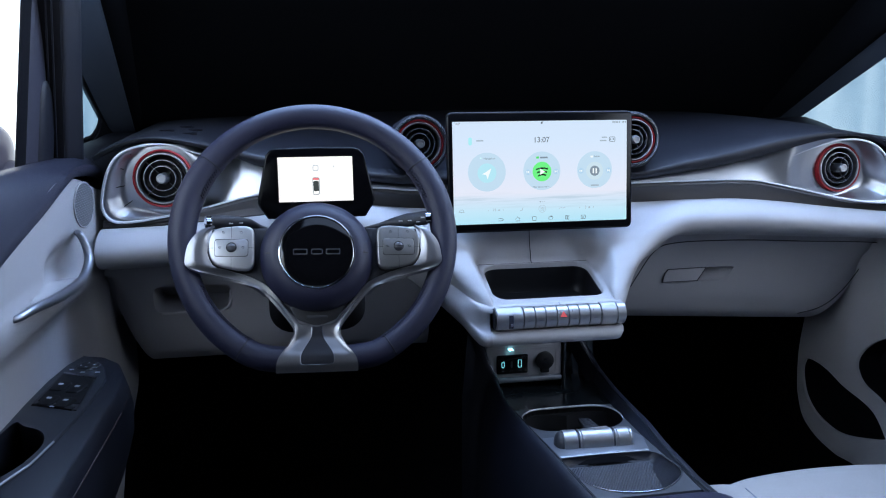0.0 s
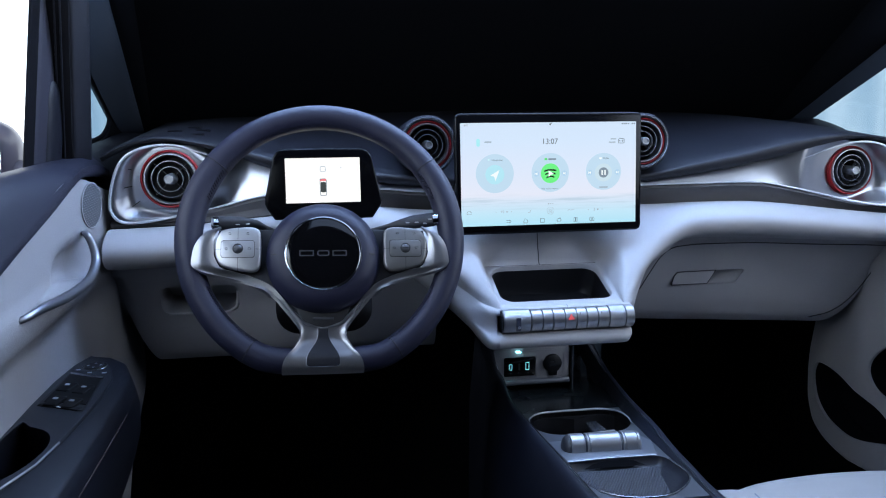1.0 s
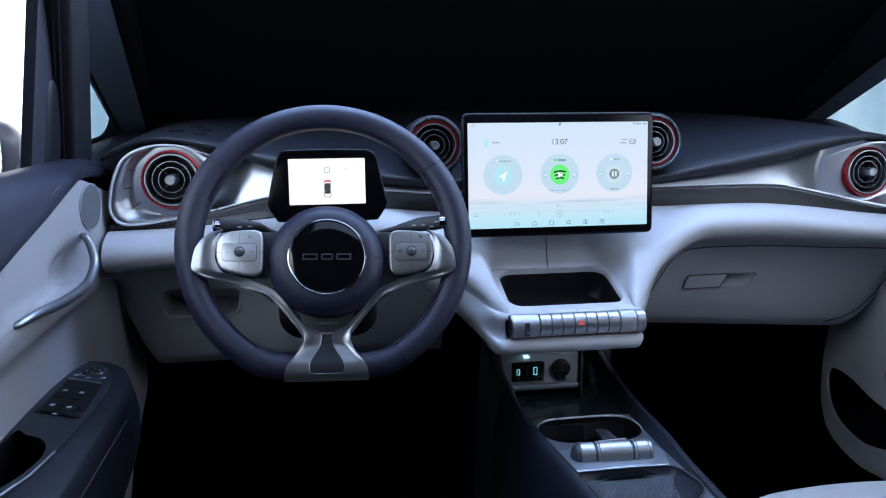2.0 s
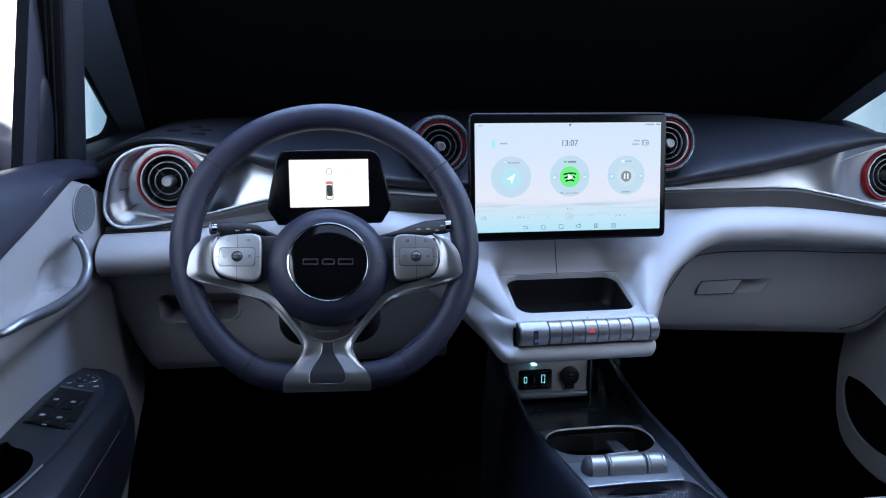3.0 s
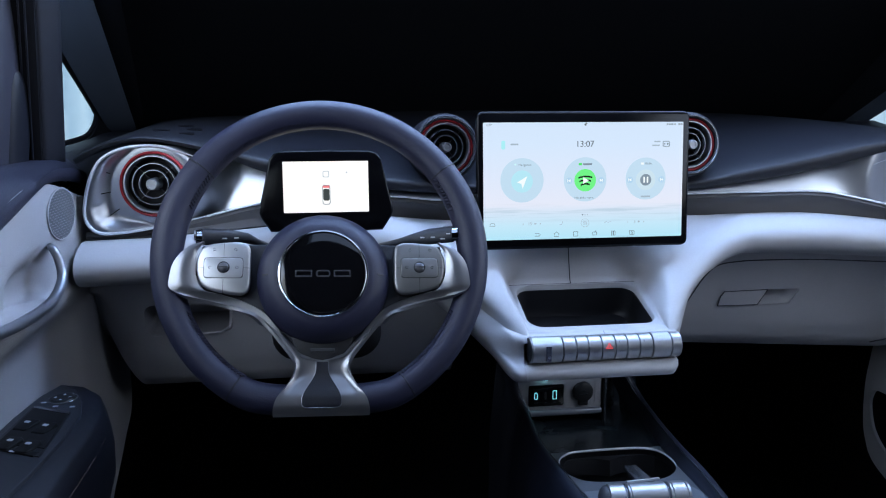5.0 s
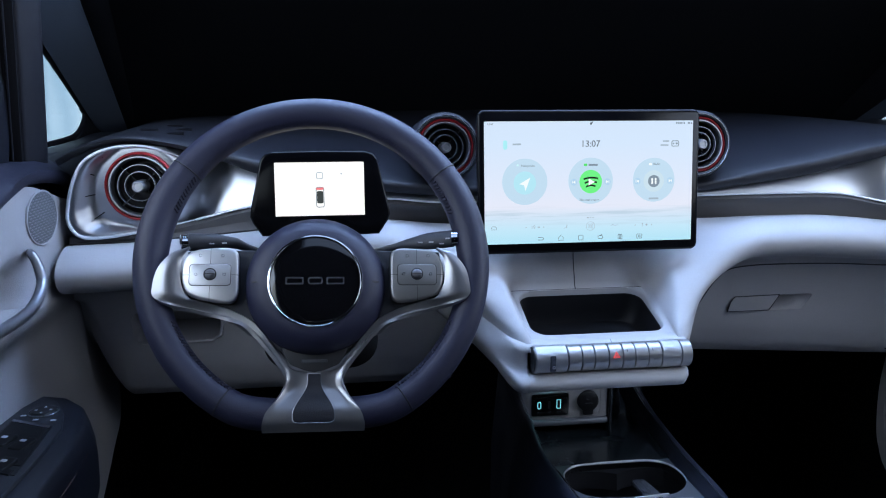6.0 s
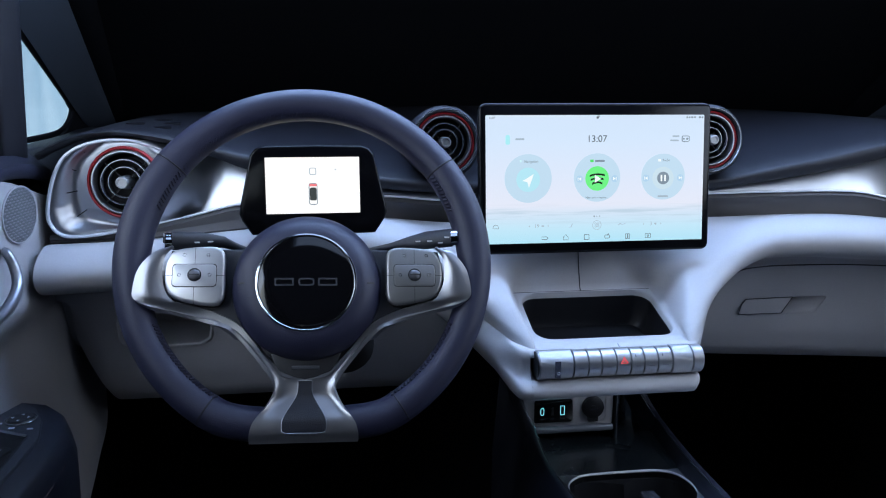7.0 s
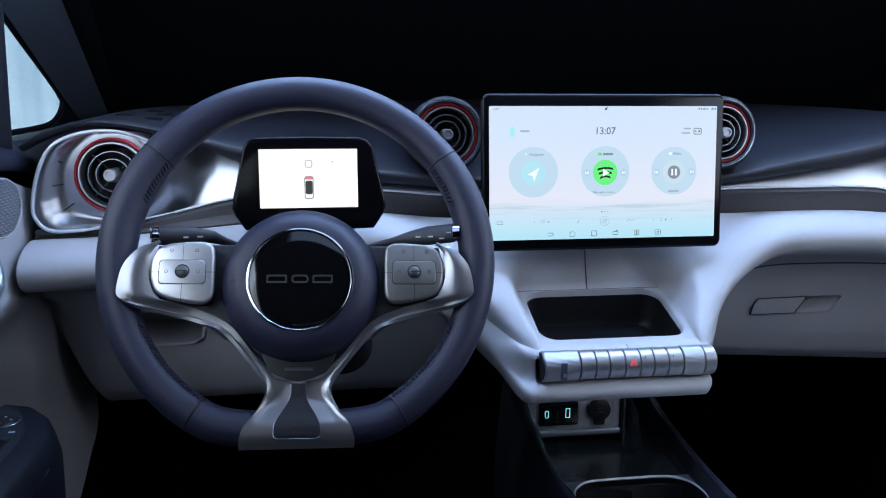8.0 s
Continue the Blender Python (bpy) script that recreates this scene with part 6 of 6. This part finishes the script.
        rows.append(ring_spline([(s * (0.728 - off + a * k), -0.016 + 1.5 * b * k, z) for a, b in ((0.008, -0.016), (-0.008, -0.017), (-0.015, -0.004), (-0.014, 0.014), (0.010, 0.018))], 24))
    part("window_channel", grid(rows, closed_v=True, caps=True), HIDE, d, "stub of dark window channel trim", angle=50)
    return d


left_door = car_door(-1, "light grey driver's door with navy belt rail and armrest")
car_door(1, "light grey passenger's door with black pockets")
# window switches on the driver's armrest
sw = part("switch_panel", slab([(-0.6985, -0.100), (-0.649, -0.125), (-0.644, -0.240), (-0.7035, -0.213)], 0.002, Matrix.Translation((0, 0, 0.5545))), BLACK, left_door, "panel of window and mirror switches")
plate = [(-0.697, -0.108), (-0.650, -0.134), (-0.645, -0.222), (-0.699, -0.202)]
part("plate", slab(plate, 0.003, Matrix.Translation((0, 0, 0.5555)), 0.001), MATT, sw, "black switch plate")
part("bar_plate", slab([(-0.703, -0.212), (-0.700, -0.207), (-0.648, -0.230), (-0.650, -0.239)], 0.003, Matrix.Translation((0, 0, 0.5555)), 0.001), MATT, sw)
part("plate_edge", slab([(-0.698, -0.101), (-0.650, -0.126), (-0.649, -0.133), (-0.697, -0.107)], 0.003, Matrix.Translation((0, 0, 0.5560)), 0.001), SMOKED, sw)
for u, v in ((-0.685, -0.157), (-0.662, -0.169), (-0.685, -0.204), (-0.663, -0.215)):
    b = part("window_switch", slab(rounded(0.018, 0.024, 0.003), 0.006, Matrix.Translation((u, v - 0.004, 0.5580)) @ pose(0, 0, 0, 6, 0, -22), 0.0015), MATT, sw, "black window switch")
    part("switch_mark", slab(rounded(0.0065, 0.0040, 0.0008, 2), 0.0004, Matrix.Translation((u, v, 0.5590)) @ pose(0, 0, 0, 6, 0, -22)), PALE, sw)
part("lock_mark", slab(rounded(0.0065, 0.0030, 0.0006, 2), 0.0004, Matrix.Translation((-0.675, -0.2265, 0.5562)) @ pose(0, 0, 0, 0, 0, -22)), PALE, sw)
part("mirror_dial", lathe([(0, 0.003), (0.0125, 0.003), (0.014, 0.0015), (0.0145, 0)], 40, Matrix.Translation((-0.672, -0.083, 0.5545))), BLACK, sw, "round mirror switch")
part("dial_ring", lathe([(0.0150, 0.0008), (0.0155, 0.0016), (0.0162, 0.0016), (0.0167, 0.0008)], 40, Matrix.Translation((-0.672, -0.083, 0.5545))), SMOKED, sw)
for a in range(4):
    q = Vector((0.0085 * math.cos(a * math.pi / 2), 0.0085 * math.sin(a * math.pi / 2), 0))
    part("dial_mark", slab([(-0.0018, -0.0014), (0.0018, -0.0014), (0, 0.0018)], 0.0004, Matrix.Translation(Vector((-0.672, -0.083, 0.5578)) + q) @ pose(0, 0, 0, 0, 0, 90 * a - 90)), PALE, sw)
for u, v in ((-0.690, -0.094), (-0.652, -0.112), (-0.672, -0.108)):
    part("lock_mark", slab(rounded(0.006, 0.003, 0.0006, 2), 0.0006, Matrix.Translation((u, v, 0.5563))), PALE, sw)


# ---- pillars, quarter windows and glass ----
def tinted(name, colour):
    m = bpy.data.materials.new(name)
    m.use_nodes = True
    nt = m.node_tree
    nt.nodes.remove(nt.nodes["Principled BSDF"])
    tr = nt.nodes.new("ShaderNodeBsdfTransparent")
    tr.inputs[0].default_value = (*colour, 1)
    gl = nt.nodes.new("ShaderNodeBsdfGlossy")
    gl.inputs["Roughness"].default_value = 0.02
    mix = nt.nodes.new("ShaderNodeMixShader")
    mix.inputs[0].default_value = 0.05
    nt.links.new(tr.outputs[0], mix.inputs[1])
    nt.links.new(gl.outputs[0], mix.inputs[2])
    nt.links.new(mix.outputs[0], nt.nodes["Material Output"].inputs[0])
    return m


TINT = tinted("tinted_glass", (0.44, 0.52, 0.58))
for s in (-1, 1):
    # pillar beside the windscreen
    rows = []
    for k in range(-2, 25):
        t = k / 24
        z = 0.862 + 0.42 * t
        base, lean = (0.468, 1.08) if s < 0 else (0.456, 1.02)
        a = Vector((0.748 - 0.11 * t, base - lean * t, z))
        b = Vector((0.722 - 0.125 * t, 0.562 - 0.78 * t, z + 0.002))
        rows.append([(s * (a.x + 0.03), a.y + 0.04, a.z + 0.02), (s * a.x, a.y, a.z), (s * (a.x * 0.6 + b.x * 0.4 - 0.018), a.y * 0.6 + b.y * 0.4, a.z + 0.004), (s * (a.x * 0.25 + b.x * 0.75 - 0.016), a.y * 0.25 + b.y * 0.75, a.z + 0.004), (s * b.x, b.y, b.z)])
    solo("pillar_trim", grid(rows), PILLAR, "blue-grey cloth windscreen pillar trim", "pillar", "structure", 60)
    # post behind the quarter window
    rows = []
    for z in (0.80, 0.9, 1.0, 1.1, 1.2, 1.28):
        t = (z - 0.83) / 0.26
        off, back = 0.040 * t, -0.08 * t
        rows.append(ring_spline([(s * (0.725 - off), 0.030 + back, z), (s * (0.704 - off), 0.016 + back, z), (s * (0.695 - off), 0.024 + back, z), (s * (0.687 - off), 0.044 + back, z), (s * (0.690 - off), 0.058 + back, z), (s * (0.70 - off), 0.066 + back, z), (s * (0.73 - off), 0.07 + back, z)], 36))
    solo("door_pillar", grid(rows, closed_v=True, caps=True), NAVY, "navy trimmed post behind the quarter window", "pillar", "structure", 50)
    face = lambda z, x, y: (s * (x - 0.040 * (z - 0.83) / 0.26), y - 0.08 * (z - 0.83) / 0.26, z)
    heights = (0.80, 0.9, 1.0, 1.1, 1.2, 1.28)
    solo("pillar_seal", grid([[face(z, x, y) for x, y in ((0.702, 0.020), (0.703, 0.012), (0.708, 0.010), (0.728, 0.010), (0.750, 0.014))] for z in heights]), SEAL, "black rubber door seal beside the post", "door seal", "structure", 50)
    for x in (0.712, 0.719):
        solo("seal_bead", tube([face(z, x, 0.009) for z in heights], 0.0013, 8), HIDE, "thin raised bead of the door seal", "door seal", "structure")
    # sill under the quarter window
    rows = []
    for k in range(13):
        t = k / 12
        y = 0.05 + 0.50 * t
        z = 0.834 + 0.008 * smooth(0.1, 0.3, y) + (0.010 * smooth(0.30, 0.46, y) if s < 0 else 0.026 * smooth(0.33, 0.42, y))
        rows.append([(s * 0.78, y, z - 0.01), (s * 0.745, y, z), (s * 0.715, y, z - 0.004), (s * 0.69, y, z - 0.018), (s * 0.668, y, z - 0.030), (s * 0.70, y, z - 0.075)])
    solo("sill_trim", grid(rows), NAVY, "navy plastic sill under the quarter window", "sill", "structure", 60)
    q = [(0.07, 0.815), (0.50, 0.815), (0.56, 0.88), (0.30, 1.08), (0.03, 1.24)]
    rows = [[(s * (0.775 - 0.30 * (z - 0.84) + h), y, z) for y, z in q] for h in (0.0, 0.004)]
    w = solo("window_1" if s < 0 else "window_2", grid(rows, closed_v=True, caps=True), TINT, "small tinted quarter window pane", "window", "structure")
    w.visible_shadow = False
    if s < 0:
        seal = [(0.06, 0.838), (0.25, 0.842), (0.35, 0.846), (0.390, 0.852), (0.413, 0.866), (0.416, 0.882), (0.398, 0.8935), (0.307, 0.929), (0.195, 0.971), (0.05, 1.026)]
        inset = lambda z: 0.754 - 0.262 * (z - 0.862)
        corner = [(0.355, 0.825), (0.352, 0.843), (0.390, 0.852), (0.413, 0.866), (0.416, 0.882), (0.398, 0.8935), (0.44, 0.905), (0.54, 0.905), (0.54, 0.825)]
        solo("window_corner", slab(corner, 0.004, Matrix(((0, 0, -1, -0.752), (1, 0, 0, 0), (0, 1, 0, 0), (0, 0, 0, 1)))), SEAL, "dark corner trim under the quarter window", "trim", "structure")
    else:
        seal = [(0.40, 0.822), (0.49, 0.824), (0.535, 0.845), (0.545, 0.880), (0.50, 0.922), (0.30, 1.075), (0.10, 1.20)]
        inset = lambda z: 0.765 - 0.30 * (z - 0.84)
    line = [spline([(0, a, b) for a, b in seal], k / 60) for k in range(61)]
    solo("window_seal", tube([(s * inset(q.z), q.y, q.z) for q in line], 0.0045 if s < 0 else 0.006, 10), SEAL, "black rubber seal round the quarter window", "window seal", "structure")
solo("roof_rail_left", box(-0.70, -0.60, -2.3, 0.0, 1.24, 1.30, 0.02), FELT, "black roof rail trim", "roof rail", "structure")
solo("roof_rail_right", box(0.60, 0.70, -2.3, 0.0, 1.24, 1.30, 0.02), FELT, "black roof rail trim", "roof rail", "structure")

# ---- passenger seat ----
seat = thing("car_seat", "pale grey leather passenger seat with stitched seams", "car seat", (0.40, -0.40, 0.0))
rows = []
for i in range(33):
    u = -1 + 2 * i / 32
    row = []
    for k in range(29):
        v = k / 28
        # over the top from the back to the rounded front edge and down
        if v < 0.7:
            y, z = -0.72 + 0.52 * (v / 0.7), 0.322 + 0.032 * smooth(0.0, 0.7, v)
        else:
            a = (v - 0.7) / 0.3 * math.radians(120)
            y, z = -0.200 + 0.062 * math.sin(a), 0.292 + 0.062 * math.cos(a)
        side = abs(u)
        z += 0.008 * smooth(0.62, 0.85, side) - 0.06 * smooth(0.88, 1.0, side) ** 2
        y -= 0.05 * u * u
        z -= 0.006 * math.exp(-((side - 0.60) / 0.03) ** 2)
        row.append((0.405 + 0.255 * u, y, z))
    rows.append(row)
part("cushion", grid(rows), SEAT, seat, "pale grey leather cushion", angle=70)
for s in (-1, 1):
    part("cushion_seam", tube([(0.405 + s * 0.153, -0.72 + 0.52 * k / 20 - 0.018, 0.3195 + 0.032 * smooth(0, 1, k / 20)) for k in range(21)], 0.0012, 6), material("grey_thread", (0.30, 0.32, 0.35), 0.7), seat)
part("seat_base", box(0.20, 0.61, -0.68, -0.22, 0.0, 0.30, 0.02), BLACK, seat, "black seat base")

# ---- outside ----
# Backdrop that glows by itself; daylight and fold shading are in its colour.
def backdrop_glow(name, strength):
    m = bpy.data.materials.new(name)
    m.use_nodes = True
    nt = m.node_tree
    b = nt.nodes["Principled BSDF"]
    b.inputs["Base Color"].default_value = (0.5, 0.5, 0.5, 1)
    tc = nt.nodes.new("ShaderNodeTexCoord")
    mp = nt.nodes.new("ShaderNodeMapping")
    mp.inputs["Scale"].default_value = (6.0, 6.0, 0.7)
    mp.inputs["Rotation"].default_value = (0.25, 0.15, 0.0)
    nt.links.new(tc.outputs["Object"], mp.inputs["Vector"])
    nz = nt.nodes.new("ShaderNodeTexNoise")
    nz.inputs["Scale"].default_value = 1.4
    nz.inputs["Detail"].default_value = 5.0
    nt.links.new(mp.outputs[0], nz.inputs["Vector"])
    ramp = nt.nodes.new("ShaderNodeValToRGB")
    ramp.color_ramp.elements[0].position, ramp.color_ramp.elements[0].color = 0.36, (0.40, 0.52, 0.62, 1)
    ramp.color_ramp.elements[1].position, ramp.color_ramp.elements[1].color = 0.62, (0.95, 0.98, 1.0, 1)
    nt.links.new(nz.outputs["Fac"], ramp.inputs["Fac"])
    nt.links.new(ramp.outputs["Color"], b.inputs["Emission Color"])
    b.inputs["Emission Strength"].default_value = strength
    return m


rows = []
for i in range(49):
    a = radians(-80 + 340 * i / 48)
    r = 3.2 + 0.03 * math.sin(i * 2.3)
    rows.append([(r * math.cos(a), 0.2 + r * math.sin(a), z) for z in (-0.5, 0.6, 1.5, 2.5, 3.6)])
solo("backdrop", thick(grid(rows), 0.02), backdrop_glow("glowing_cloth", 2.2), "glowing pale cloth backdrop standing in for the daylight round the car", "backdrop", "structure", 80)
solo("ground", box(-3.4, 3.4, -3.4, 3.6, -0.56, -0.5), material("studio_floor", (0.35, 0.36, 0.38), 0.6), "pale grey studio floor", "ground", "structure")
mirror = thing("door_mirror", "dark painted door mirror outside the driver's window", "mirror", (-1.0, 0.60, 0.74))
bm = bmesh.new()
bmesh.ops.create_uvsphere(bm, u_segments=32, v_segments=20, radius=1.0)
for v in bm.verts:
    x, y, z = v.co
    v.co = (-1.085 + 0.105 * math.copysign(abs(x) ** 0.75, x), 0.62 + 0.060 * y, 0.808 + 0.075 * math.copysign(abs(z) ** 0.8, z))
part("shell", bm, PAINTED, mirror, "dark glossy mirror shell")
part("glass", slab(rounded(0.16, 0.105, 0.03), 0.004, pose(-1.085, 0.558, 0.808, 90, 0, 0), 0.001), CHROME, mirror, "mirror glass")
part("arm", tube([(-1.0, 0.62, 0.775), (-0.92, 0.56, 0.755), (-0.80, 0.42, 0.76)], 0.022, 12), PAINTED, mirror)
